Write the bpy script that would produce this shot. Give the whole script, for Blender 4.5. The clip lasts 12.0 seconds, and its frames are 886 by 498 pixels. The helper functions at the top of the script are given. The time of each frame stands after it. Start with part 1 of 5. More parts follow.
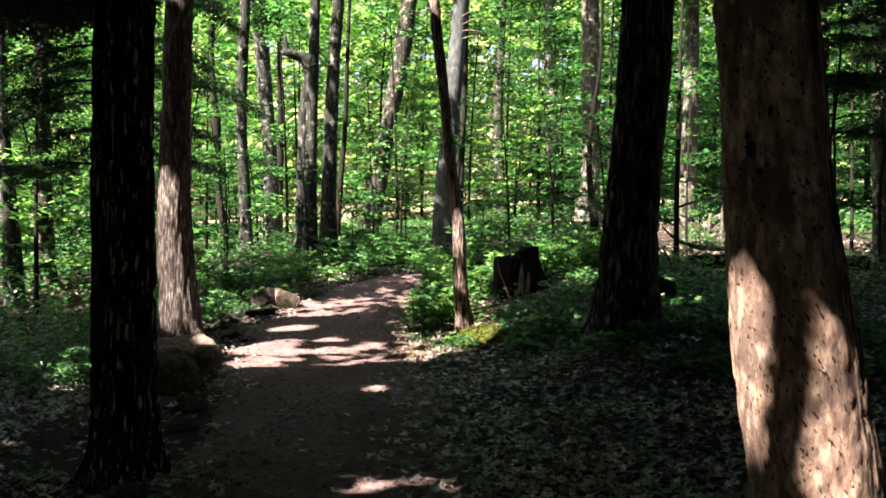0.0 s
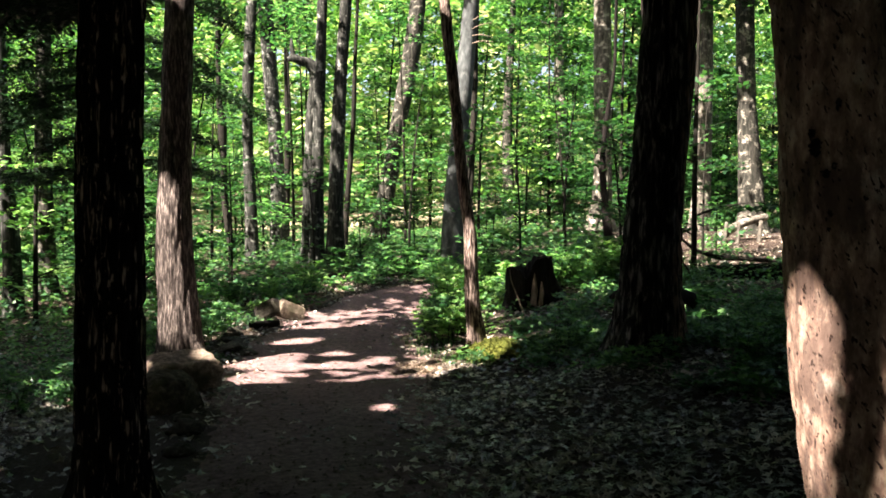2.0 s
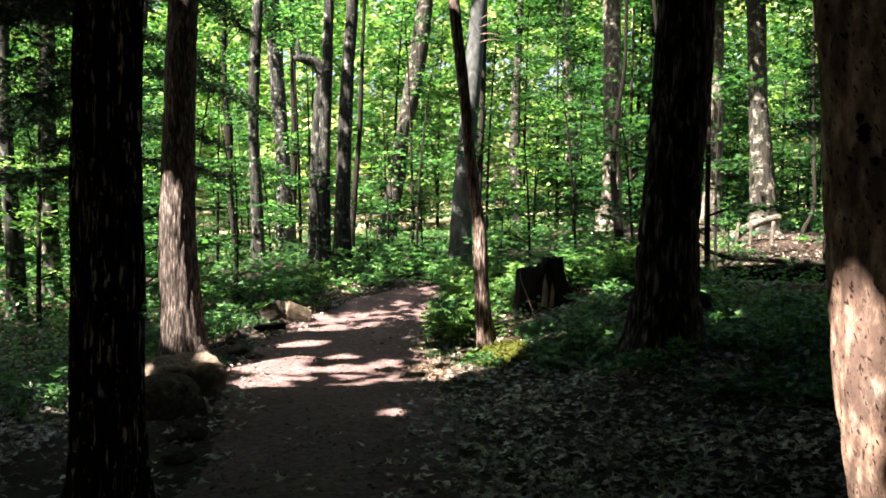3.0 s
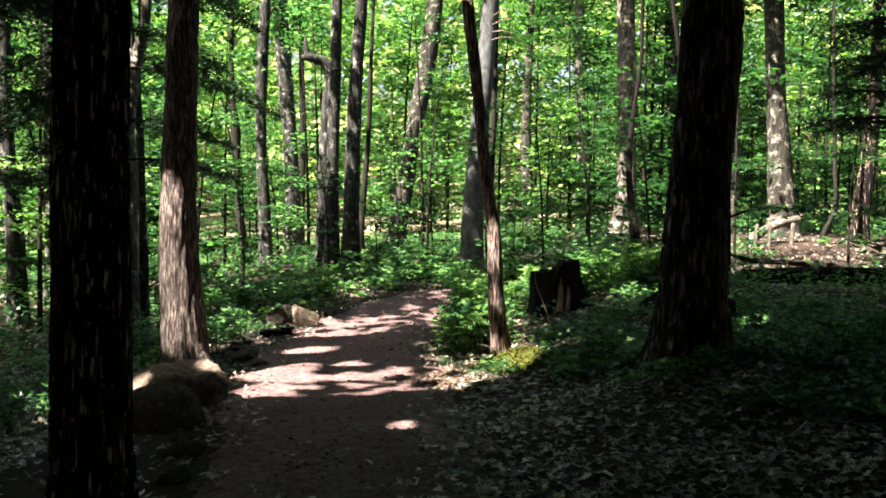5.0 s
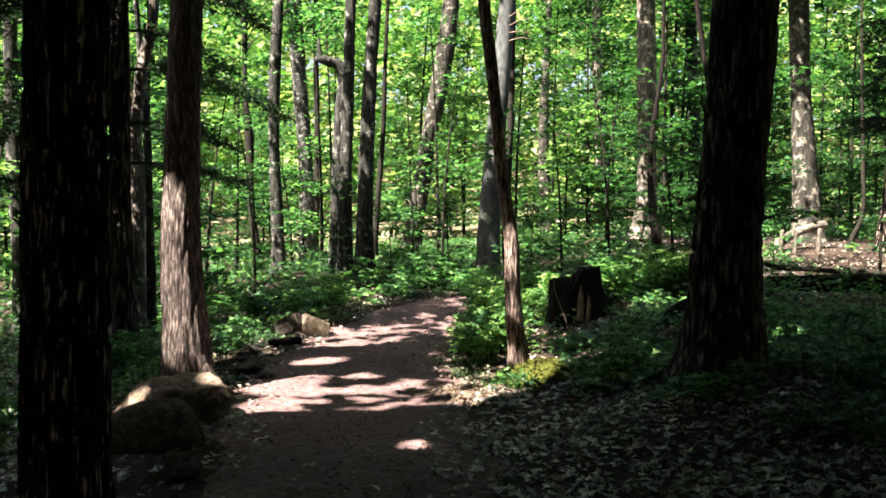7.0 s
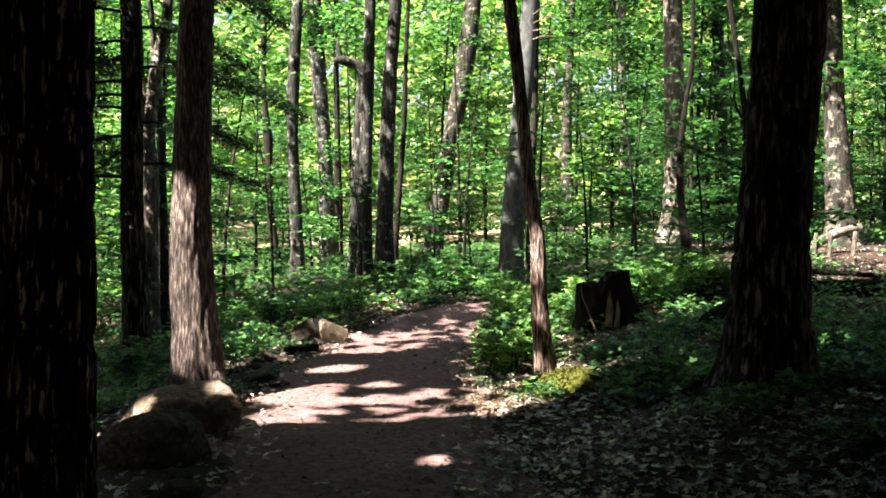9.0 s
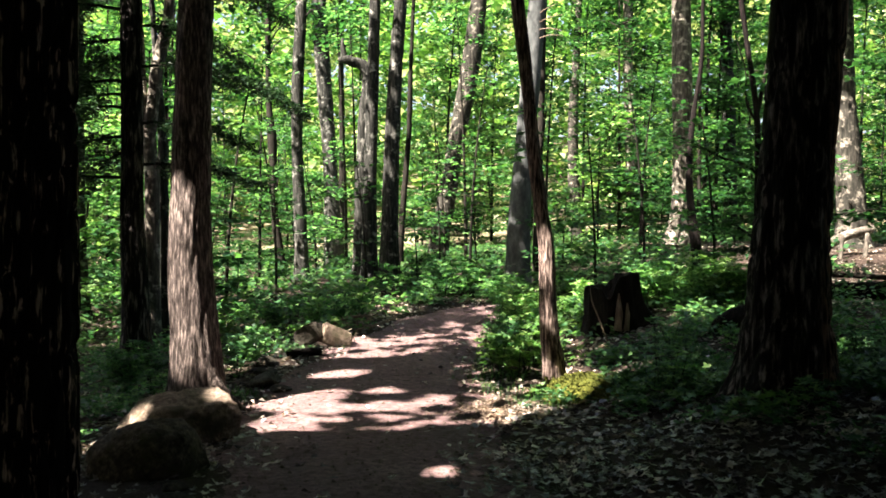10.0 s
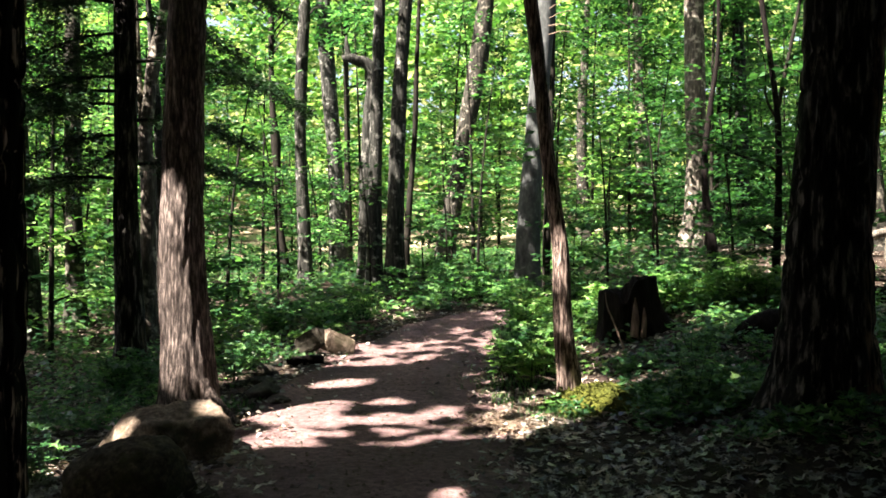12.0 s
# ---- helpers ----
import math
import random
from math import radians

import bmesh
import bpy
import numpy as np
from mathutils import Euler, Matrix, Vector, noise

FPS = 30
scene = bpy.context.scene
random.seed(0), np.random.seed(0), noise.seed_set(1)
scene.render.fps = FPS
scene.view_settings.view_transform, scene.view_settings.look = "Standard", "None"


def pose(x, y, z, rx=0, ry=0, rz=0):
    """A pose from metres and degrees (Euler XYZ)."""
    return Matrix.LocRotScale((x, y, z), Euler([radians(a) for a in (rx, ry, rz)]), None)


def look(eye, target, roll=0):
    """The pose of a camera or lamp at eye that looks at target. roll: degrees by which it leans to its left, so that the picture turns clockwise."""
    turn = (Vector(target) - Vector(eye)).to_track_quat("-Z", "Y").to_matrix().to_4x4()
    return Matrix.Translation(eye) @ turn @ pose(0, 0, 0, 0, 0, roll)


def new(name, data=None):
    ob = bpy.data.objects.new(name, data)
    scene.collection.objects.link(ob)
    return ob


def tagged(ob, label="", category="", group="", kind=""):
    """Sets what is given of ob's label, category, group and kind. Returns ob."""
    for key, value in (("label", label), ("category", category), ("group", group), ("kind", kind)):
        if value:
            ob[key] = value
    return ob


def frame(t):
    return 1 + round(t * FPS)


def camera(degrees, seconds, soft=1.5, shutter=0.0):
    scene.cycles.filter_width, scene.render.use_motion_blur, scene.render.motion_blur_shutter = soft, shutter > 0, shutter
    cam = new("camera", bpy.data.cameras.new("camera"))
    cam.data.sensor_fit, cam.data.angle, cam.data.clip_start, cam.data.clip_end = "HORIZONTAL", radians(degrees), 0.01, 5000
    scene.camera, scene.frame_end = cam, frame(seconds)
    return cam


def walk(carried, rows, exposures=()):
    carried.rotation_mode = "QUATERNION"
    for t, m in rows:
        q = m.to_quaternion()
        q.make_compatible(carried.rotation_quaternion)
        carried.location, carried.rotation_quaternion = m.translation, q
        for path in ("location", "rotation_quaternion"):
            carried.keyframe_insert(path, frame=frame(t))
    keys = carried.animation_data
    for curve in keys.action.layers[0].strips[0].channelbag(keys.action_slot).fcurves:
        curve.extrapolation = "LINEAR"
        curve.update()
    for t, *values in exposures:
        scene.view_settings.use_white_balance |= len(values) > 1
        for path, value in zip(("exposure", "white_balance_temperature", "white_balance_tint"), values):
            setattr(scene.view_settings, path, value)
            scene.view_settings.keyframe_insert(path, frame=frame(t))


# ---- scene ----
cam = camera(50.8, 12.0, soft=1.75)
METRES, EYE, TILT, LEAN, TURN = 3.4, 1.62, -1.0, 0.0, 0.0
ROWS = [
    (0.0, 0.0, 0.0, 0.0, 0.0, 0.0, -0.0),
    (0.5, -0.0012, 0.0396, 0.0005, 0.02, 0.19, 0.01),
    (1.0, -0.0048, 0.0806, 0.0034, 0.1, 0.38, -0.01),
    (1.5, -0.0085, 0.1214, 0.0068, 0.26, 0.48, -0.0),
    (2.0, -0.0124, 0.1611, 0.0061, 0.48, 0.53, 0.0),
    (2.5, -0.0177, 0.2034, 0.0019, 0.69, 0.59, 0.03),
    (3.0, -0.0235, 0.2459, -0.0013, 0.89, 0.68, 0.05),
    (5.0, -0.037, 0.4017, -0.0, 1.47, 0.84, 0.07),
    (5.5, -0.0356, 0.4428, -0.0011, 1.64, 0.89, 0.09),
    (6.0, -0.0337, 0.4834, 0.0014, 1.88, 0.98, 0.09),
    (6.5, -0.0337, 0.5242, 0.0045, 2.16, 1.13, 0.06),
    (7.0, -0.0346, 0.5649, 0.0061, 2.49, 1.19, 0.06),
    (9.0, -0.047, 0.7306, -0.0027, 3.79, 1.55, 0.06),
    (9.5, -0.0496, 0.7706, 0.0008, 4.0, 1.61, 0.06),
    (10.0, -0.0533, 0.8131, 0.0024, 4.13, 1.64, 0.07),
    (10.5, -0.0571, 0.8576, -0.0005, 4.24, 1.68, 0.14),
    (11.0, -0.0604, 0.9042, -0.0038, 4.34, 1.74, 0.21),
    (11.5, -0.0638, 0.9502, -0.0025, 4.44, 1.8, 0.23),
    (12.0, -0.0697, 0.9944, 0.0023, 4.54, 1.88, 0.17),
]
EXPOSURE, KELVIN, TINT = 3.2, 6850, 20
walk(cam, [(t, pose(0, 0, EYE, TILT, LEAN, TURN) @ pose(METRES * x, METRES * y, METRES * z, 90 + pitch, roll, yaw)) for t, x, y, z, yaw, pitch, roll in ROWS],
     exposures=[(0.0, EXPOSURE, KELVIN, TINT), (12.0, EXPOSURE, KELVIN, TINT)])

# ---- daylight ----
SUN_WAY = Vector((-0.64, -0.52, 1.05)).normalized()     # from the wood floor towards the sun
sky_world = bpy.data.worlds.new("sky")
scene.world = sky_world
sky_world.use_nodes = True
wn = sky_world.node_tree.nodes
sky_tex = wn.new("ShaderNodeTexSky")
sky_tex.sky_type, sky_tex.sun_disc = "NISHITA", False
sky_tex.dust_density, sky_tex.ozone_density = 4.0, 0.6
sky_tex.sun_elevation = math.asin(SUN_WAY.z)
sky_tex.sun_rotation = math.atan2(SUN_WAY.x, SUN_WAY.y)
sky_world.node_tree.links.new(sky_tex.outputs[0], wn["Background"].inputs[0])
wn["Background"].inputs[1].default_value = 0.05
sun_data = bpy.data.lights.new("sun", "SUN")
sun_data.energy, sun_data.angle, sun_data.color = 5.0, radians(0.55), (1.0, 0.94, 0.86)
sun_lamp = new("sun", sun_data)
sun_lamp.matrix_world = look(SUN_WAY * 60, (0, 0, 0))

# ---- numbers and meshes ----
rng = np.random.default_rng(7)


def smooth(a, b, x):
    k = np.clip((x - a) / (b - a), 0, 1)
    return k * k * (3 - 2 * k)


def hashed(i, j, k):
    n = (i.astype(np.int64) * 374761393 + j.astype(np.int64) * 668265263 + k.astype(np.int64) * 2147483647) & 0xFFFFFFFF
    n = ((n ^ (n >> 13)) * 1274126177) & 0xFFFFFFFF
    return ((n ^ (n >> 16)) & 0xFFFF) / 65535.0


def vnoise(x, y, z):
    """Value noise, 0 to 1."""
    x, y, z = np.broadcast_arrays(np.asarray(x, float), np.asarray(y, float), np.asarray(z, float))
    i, j, k = np.floor(x), np.floor(y), np.floor(z)
    u, v, w = x - i, y - j, z - k
    u, v, w = u * u * (3 - 2 * u), v * v * (3 - 2 * v), w * w * (3 - 2 * w)
    total = 0
    for a in (0, 1):
        for b in (0, 1):
            for c in (0, 1):
                total = total + hashed(i + a, j + b, k + c) * (u if a else 1 - u) * (v if b else 1 - v) * (w if c else 1 - w)
    return total


def fbm(x, y, z, octaves=4):
    total, amp, norm = 0, 1.0, 0.0
    for o in range(octaves):
        f = 2.03 ** o
        total, norm, amp = total + amp * vnoise(x * f + 17 * o, y * f + 5 * o, z * f), norm + amp, amp * 0.5
    return total / norm


def ground_z(x, y):
    """Height of the wood floor."""
    x, y = np.asarray(x, float), np.asarray(y, float)
    z = np.interp(y, [-60, 0, 11.5, 15.8, 18.7, 24, 30, 40, 50, 70, 100, 160, 900], [-.3, -.03, -.03, .22, .48, 1.05, 1.45, 1.8, 2.5, 5.5, 12, 22, 40])
    z = z + .48 * smooth(.1, 2.6, x) * smooth(5.5, 10.5, y) * (1 - .6 * smooth(17, 24, y))
    z = z + .35 * smooth(19, 27, y) * smooth(2.5, 4.5, x) * (1 - smooth(34, 45, y))
    z = z - .15 * np.exp(-((x + 2.55) / .75) ** 2 - ((y - 6.4) / 1.1) ** 2)
    return z - .55 * smooth(2.5, 8, -x)


# the trail: its left and right edge by the distance ahead
TRAIL_Y = [-30, 0, 5.8, 7.8, 9.8, 11.9, 13.5, 15.2, 16.4, 17.8, 19.2, 20.2, 20.9]
TRAIL_L = [-1.3, -1.5, -1.75, -2.1, -2.45, -3.0, -3.15, -3.1, -2.95, -2.6, -2.1, -1.5, -0.7]
TRAIL_R = [0.9, 0.7, 0.45, 0.15, 0.0, -0.2, -0.45, -0.66, -0.62, -0.52, -0.42, -0.3, 0.2]


def trail_inside(x, y):
    """Metres inside the trail's edge (minus: outside)."""
    return np.minimum(x - np.interp(y, TRAIL_Y, TRAIL_L), np.interp(y, TRAIL_Y, TRAIL_R) - x) - np.where(y > 20.9, 9, 0)


def mesh_of(name, V, F, is_smooth=True):
    """A mesh from arrays of corners and of faces with the same number of corners."""
    V, F = np.ascontiguousarray(V, np.float32), np.ascontiguousarray(F, np.int32)
    me = bpy.data.meshes.new(name)
    m, k = F.shape
    me.vertices.add(len(V))
    me.vertices.foreach_set("co", V.ravel())
    me.loops.add(m * k)
    me.loops.foreach_set("vertex_index", F.ravel())
    me.polygons.add(m)
    me.polygons.foreach_set("loop_start", np.arange(0, m * k, k, dtype=np.int32))
    me.polygons.foreach_set("use_smooth", np.full(m, is_smooth))
    me.update(calc_edges=True)
    return me


def part(name, me, material, parent, label=""):
    """One mesh object under a thing or a part; corners are relative to the thing."""
    if isinstance(me, bmesh.types.BMesh):
        bm, me = me, bpy.data.meshes.new(name)
        bm.to_mesh(me)
        bm.free()
    if material and not me.materials:
        me.materials.append(material)
    ob = new(name, me)
    ob.parent = parent
    return tagged(ob, label)


def thing(name, place, label, category, group="", kind=""):
    ob = new(name)
    ob.location = place
    ob.empty_display_size = 0.2
    return tagged(ob, label, category, group, kind)


def lone(name, me, material, place, label, category, group="", kind=""):
    ob = part(name, me, material, None)
    ob.location = place
    return tagged(ob, label, category, group, kind)


def join(pieces):
    """Joins (V, F) pairs."""
    at, vs, fs = 0, [], []
    for v, f in pieces:
        vs.append(v)
        fs.append(f + at)
        at += len(v)
    return np.concatenate(vs), np.concatenate(fs)


def leaf_set(P, size, tilt=0.5, lean=None, wide=0.75, fold=0.18, r=None):
    """Folded kite leaves, two triangles each, at the places P, lying flat but for a random tilt."""
    r = r or rng
    n = len(P)
    az = r.uniform(0, 2 * np.pi, n)
    size = np.broadcast_to(size, n) * r.uniform(0.7, 1.25, n)
    d = np.stack([np.cos(az), np.sin(az), r.normal(-0.25, tilt, n)], 1)
    d /= np.linalg.norm(d, axis=1)[:, None]
    s = np.stack([-np.sin(az), np.cos(az), r.normal(0, tilt, n)], 1)
    s /= np.linalg.norm(s, axis=1)[:, None]
    up = np.cross(d, s)
    L, W = size[:, None], size[:, None] * wide / 2
    base, tip = P, P + d * L
    mid = P + d * L * 0.42
    lift = up * L * fold * r.uniform(-0.3, 1, n)[:, None]
    V = np.stack([base, mid + s * W + lift, tip, mid - s * W + lift], 1).reshape(-1, 3)
    a = np.arange(n) * 4
    F = np.concatenate([np.stack([a, a + 2, a + 1], 1), np.stack([a, a + 3, a + 2], 1)])
    return V, F


LOBES = np.array([(0, 0), (.2, .14), (.52, .06), (.36, .3), (.55, .52), (.19, .52), (0, 1), (-.19, .52), (-.55, .52), (-.36, .3), (-.52, .06), (-.2, .14)])


def lobed_set(P, size, tilt=0.3, curl=0.25, r=None):
    """Maple leaves with five lobes, curled, a fan of twelve triangles each."""
    r = r or rng
    n = len(P)
    az = r.uniform(0, 2 * np.pi, n)
    size = np.broadcast_to(size, n) * r.uniform(0.65, 1.2, n)
    d = np.stack([np.cos(az), np.sin(az), r.normal(0, tilt, n)], 1)
    s = np.stack([-np.sin(az), np.cos(az), r.normal(0, tilt, n)], 1)
    d /= np.linalg.norm(d, axis=1)[:, None]
    s /= np.linalg.norm(s, axis=1)[:, None]
    up = np.cross(d, s)
    up *= np.sign(up[:, 2:3])
    u, v = LOBES[:, 0], LOBES[:, 1]
    bend = curl * (r.normal(0.4, 0.8, n)[:, None] * u[None] ** 2 * 2.2 + r.normal(0.2, 0.7, n)[:, None] * (v[None] - .45) ** 2 * 1.6)
    bend = bend + r.normal(0, 0.035, (n, len(u)))
    V = P[:, None] + size[:, None, None] * (s[:, None] * u[None, :, None] + d[:, None] * (v - .4)[None, :, None] + up[:, None] * bend[:, :, None])
    k = len(u)
    mid = P[:, None] + size[:, None, None] * d[:, None] * 0.0
    V = np.concatenate([V, mid], 1).reshape(-1, 3)
    a = np.arange(n)[:, None] * (k + 1)
    F = np.stack([np.stack([a[:, 0] + k, a[:, 0] + i, a[:, 0] + (i + 1) % k], 1) for i in range(k)], 1).reshape(-1, 3)
    return V, F


def curve_through(pts, step):
    """Points of an even, smooth line through rows of x, y, z, r."""
    p = np.array(pts, float)
    s = np.concatenate([[0], np.cumsum(np.linalg.norm(np.diff(p[:, :3], axis=0), axis=1))])
    n = max(3, int(s[-1] / step) + 1)
    q = np.linspace(0, s[-1], n)
    m = np.gradient(p, s, axis=0)
    i = np.clip(np.searchsorted(s, q, side="right") - 1, 0, len(s) - 2)
    hh = (s[i + 1] - s[i])[:, None]
    k = (q - s[i])[:, None] / hh
    return (2 * k**3 - 3 * k**2 + 1) * p[i] + (k**3 - 2 * k**2 + k) * hh * m[i] + (-2 * k**3 + 3 * k**2) * p[i + 1] + (k**3 - k**2) * hh * m[i + 1]


def tube(pts, seg=10, step=0.4, ridge=0.0, ridges=22, run=0.35, flare=0.0, flare_z=0.35, toes=5, seed=0, lump=0.03, cap=True):
    """A round stem through rows of x, y, z, r, with furrows, lumps and a flared foot at its start."""
    c = curve_through(pts, step)
    n = len(c)
    ax = np.gradient(c[:, :3], axis=0)
    ax /= np.linalg.norm(ax, axis=1)[:, None]
    ref = np.array([0, 1.0, 0.05]) if abs(ax[:, 1]).mean() < 0.8 else np.array([1.0, 0, 0.05])
    e1 = np.cross(ref, ax)
    e1 /= np.linalg.norm(e1, axis=1)[:, None]
    e2 = np.cross(ax, e1)
    th = np.arange(seg) / seg * 2 * np.pi
    s = np.concatenate([[0], np.cumsum(np.linalg.norm(np.diff(c[:, :3], axis=0), axis=1))])
    S, T = np.meshgrid(s, th, indexing="ij")
    R = np.repeat(c[:, 3:4], seg, 1)
    cx, cy = np.cos(T), np.sin(T)
    R = R * (1 + lump * 2 * (fbm(cx * 1.5 + seed, cy * 1.5, S * 0.9 + seed, 3) - 0.5) * 2)
    if flare:
        toe = 0.55 + 0.6 * np.cos(toes * T + seed) * 0.5 + 0.35 * (vnoise(cx * 1.6 + seed, cy * 1.6, seed) - 0.5)
        R = R * (1 + flare * np.exp(-S / flare_z) * np.maximum(toe, 0.1) * 1.6)
    if ridge:
        k = ridges / (2 * np.pi)
        warp = (vnoise(cx * 2 + seed, cy * 2, S * 1.3) - 0.5) * 0.8
        a = vnoise(cx * k + warp + seed, cy * k - warp, S / run)
        b = vnoise(cx * k * 1.9 + 9, cy * k * 1.9 + seed, S / run * 1.7)
        g = np.abs(2 * (0.65 * a + 0.35 * b) - 1)
        R = R + ridge * (smooth(0.0, 0.34, g) - 0.8)
    V = c[:, None, :3] + R[..., None] * (e1[:, None] * cx[..., None] + e2[:, None] * cy[..., None])
    V = V.reshape(-1, 3)
    i, j = np.meshgrid(np.arange(n - 1), np.arange(seg), indexing="ij")
    a, b = (i * seg + j).ravel(), (i * seg + (j + 1) % seg).ravel()
    F = np.stack([a, b, b + seg, a + seg], 1)
    if cap:
        V = np.concatenate([V, c[-1:, :3]])
        e = len(V) - 1
        t = (n - 1) * seg + np.arange(seg)
        t2 = (n - 1) * seg + (np.arange(seg) + 1) % seg
        F = np.concatenate([F, np.stack([t, t2, np.full(seg, e), np.full(seg, e)], 1)[:, [0, 1, 2, 2]]])
    return V, F


def tube_mesh(name, pts, at=(0, 0, 0), **how):
    V, F = tube(pts, cap=False, **how)
    return mesh_of(name, V - np.array(at), F)


def many_tubes(name, stems, seg=5):
    """Many thin stems, each a list of rows x, y, z, r, in one mesh."""
    return mesh_of(name, *join([tube(p, seg=seg, step=0.5, cap=False, lump=0) for p in stems]))

# ---- materials ----


def nodes_of(name, rough=0.9):
    m = bpy.data.materials.new(name)
    m.use_nodes = True
    t = m.node_tree
    b = t.nodes["Principled BSDF"]
    b.inputs["Roughness"].default_value = rough
    b.inputs["Specular IOR Level"].default_value = 0.12
    return m, t, b


def noise_node(t, scale, detail=6, rough=0.6, vec=None, stretch=None):
    n = t.nodes.new("ShaderNodeTexNoise")
    n.inputs["Scale"].default_value, n.inputs["Detail"].default_value, n.inputs["Roughness"].default_value = scale, detail, rough
    co = t.nodes.new("ShaderNodeTexCoord").outputs["Object"] if vec is None else vec
    if stretch:
        mp = t.nodes.new("ShaderNodeMapping")
        mp.inputs["Scale"].default_value = stretch
        t.links.new(co, mp.inputs[0])
        co = mp.outputs[0]
    t.links.new(co, n.inputs["Vector"])
    return n


def ramp(t, src, *stops):
    r = t.nodes.new("ShaderNodeValToRGB")
    while len(r.color_ramp.elements) < len(stops):
        r.color_ramp.elements.new(0.5)
    for e, (at, col) in zip(r.color_ramp.elements, stops):
        e.position, e.color = at, (*col, 1) if len(col) == 3 else col
    t.links.new(src, r.inputs[0])
    return r


def mixed(t, how, fac, a, b):
    m = t.nodes.new("ShaderNodeMix")
    m.data_type, m.blend_type = "RGBA", how
    for slot, v in ((0, fac), (6, a), (7, b)):
        if hasattr(v, "is_linked"):
            t.links.new(v, m.inputs[slot])
        else:
            m.inputs[slot].default_value = v if slot == 0 else (*v, 1)
    return m.outputs[2]


def bumped(t, b, src, strength, dist):
    n = t.nodes.new("ShaderNodeBump")
    n.inputs["Strength"].default_value, n.inputs["Distance"].default_value = strength, dist
    t.links.new(src, n.inputs["Height"])
    if b.inputs["Normal"].is_linked:
        t.links.new(b.inputs["Normal"].links[0].from_socket, n.inputs["Normal"])
    t.links.new(n.outputs[0], b.inputs["Normal"])


def bark_material(name, deep, mid, pale, scale=22, along=0.12, bump=0.8, dist=0.02, lichen=None, lichen_amount=0.62, at=(0.32, 0.5, 0.68), dashes=None, shade_scurf=None, furrowed=None):
    m, t, b = nodes_of(name, 0.92)
    fibre = noise_node(t, scale, 8, 0.65, stretch=(1, 1, along))
    blot = noise_node(t, 2.2, 5, 0.6, stretch=(1, 1, 0.5))
    col = ramp(t, fibre.outputs[0], (at[0], deep), (at[1], mid), (at[2], pale)).outputs[0]
    shade = ramp(t, blot.outputs[0], (0.3, (0.62, 0.6, 0.58)), (0.7, (1.15, 1.12, 1.1))).outputs[0]
    col = mixed(t, "MULTIPLY", 1.0, col, shade)
    # lichen spots; on the dappled bark they are painted sun patches
    if lichen:
        spots = noise_node(t, 5, 7, 0.7)
        mask = ramp(t, spots.outputs[0], (lichen_amount - 0.05, (0, 0, 0)), (lichen_amount + 0.06, (1, 1, 1))).outputs[0]
        col = mixed(t, "MIX", mask, col, lichen)
    # dark rough bark patches that also deepen the trunk's shade by colour
    if shade_scurf:
        old = noise_node(t, 4.5, 8, 0.7, stretch=(1, 1, 0.45))
        col = mixed(t, "MIX", ramp(t, old.outputs[0], (0.47, (0, 0, 0)), (0.58, (0.85, 0.85, 0.85))).outputs[0], col, shade_scurf)
    # one-sided strips: furrows on the red trunk, painted side light on the thick hemlock
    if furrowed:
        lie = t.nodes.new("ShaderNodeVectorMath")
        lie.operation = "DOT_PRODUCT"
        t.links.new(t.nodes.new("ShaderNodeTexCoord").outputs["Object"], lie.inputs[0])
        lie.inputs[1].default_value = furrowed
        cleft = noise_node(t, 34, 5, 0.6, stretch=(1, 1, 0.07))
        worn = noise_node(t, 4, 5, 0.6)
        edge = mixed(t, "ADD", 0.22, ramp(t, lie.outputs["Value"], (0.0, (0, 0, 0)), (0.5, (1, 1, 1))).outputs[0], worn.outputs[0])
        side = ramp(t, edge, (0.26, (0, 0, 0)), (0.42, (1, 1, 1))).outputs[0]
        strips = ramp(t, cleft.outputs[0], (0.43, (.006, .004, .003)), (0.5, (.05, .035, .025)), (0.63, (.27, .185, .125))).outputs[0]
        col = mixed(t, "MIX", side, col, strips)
    if dashes:
        slant = t.nodes.new("ShaderNodeMapping")
        slant.vector_type = "TEXTURE"
        slant.inputs["Rotation"].default_value, slant.inputs["Scale"].default_value = (0, radians(-28), 0), (1, 1, 3.4)
        t.links.new(t.nodes.new("ShaderNodeTexCoord").outputs["Object"], slant.inputs[0])
        crack = noise_node(t, 62, 2.5, 0.55, vec=slant.outputs[0])
        mask = ramp(t, crack.outputs[0], (0.36, (1, 1, 1)), (0.39, (0, 0, 0))).outputs[0]
        col = mixed(t, "MIX", mask, col, dashes)
        bumped(t, b, ramp(t, crack.outputs[0], (0.32, (0, 0, 0)), (0.38, (1, 1, 1))).outputs[0], 0.5, 0.006)
    t.links.new(col, b.inputs["Base Color"])
    bumped(t, b, fibre.outputs[0], bump, dist)
    return m


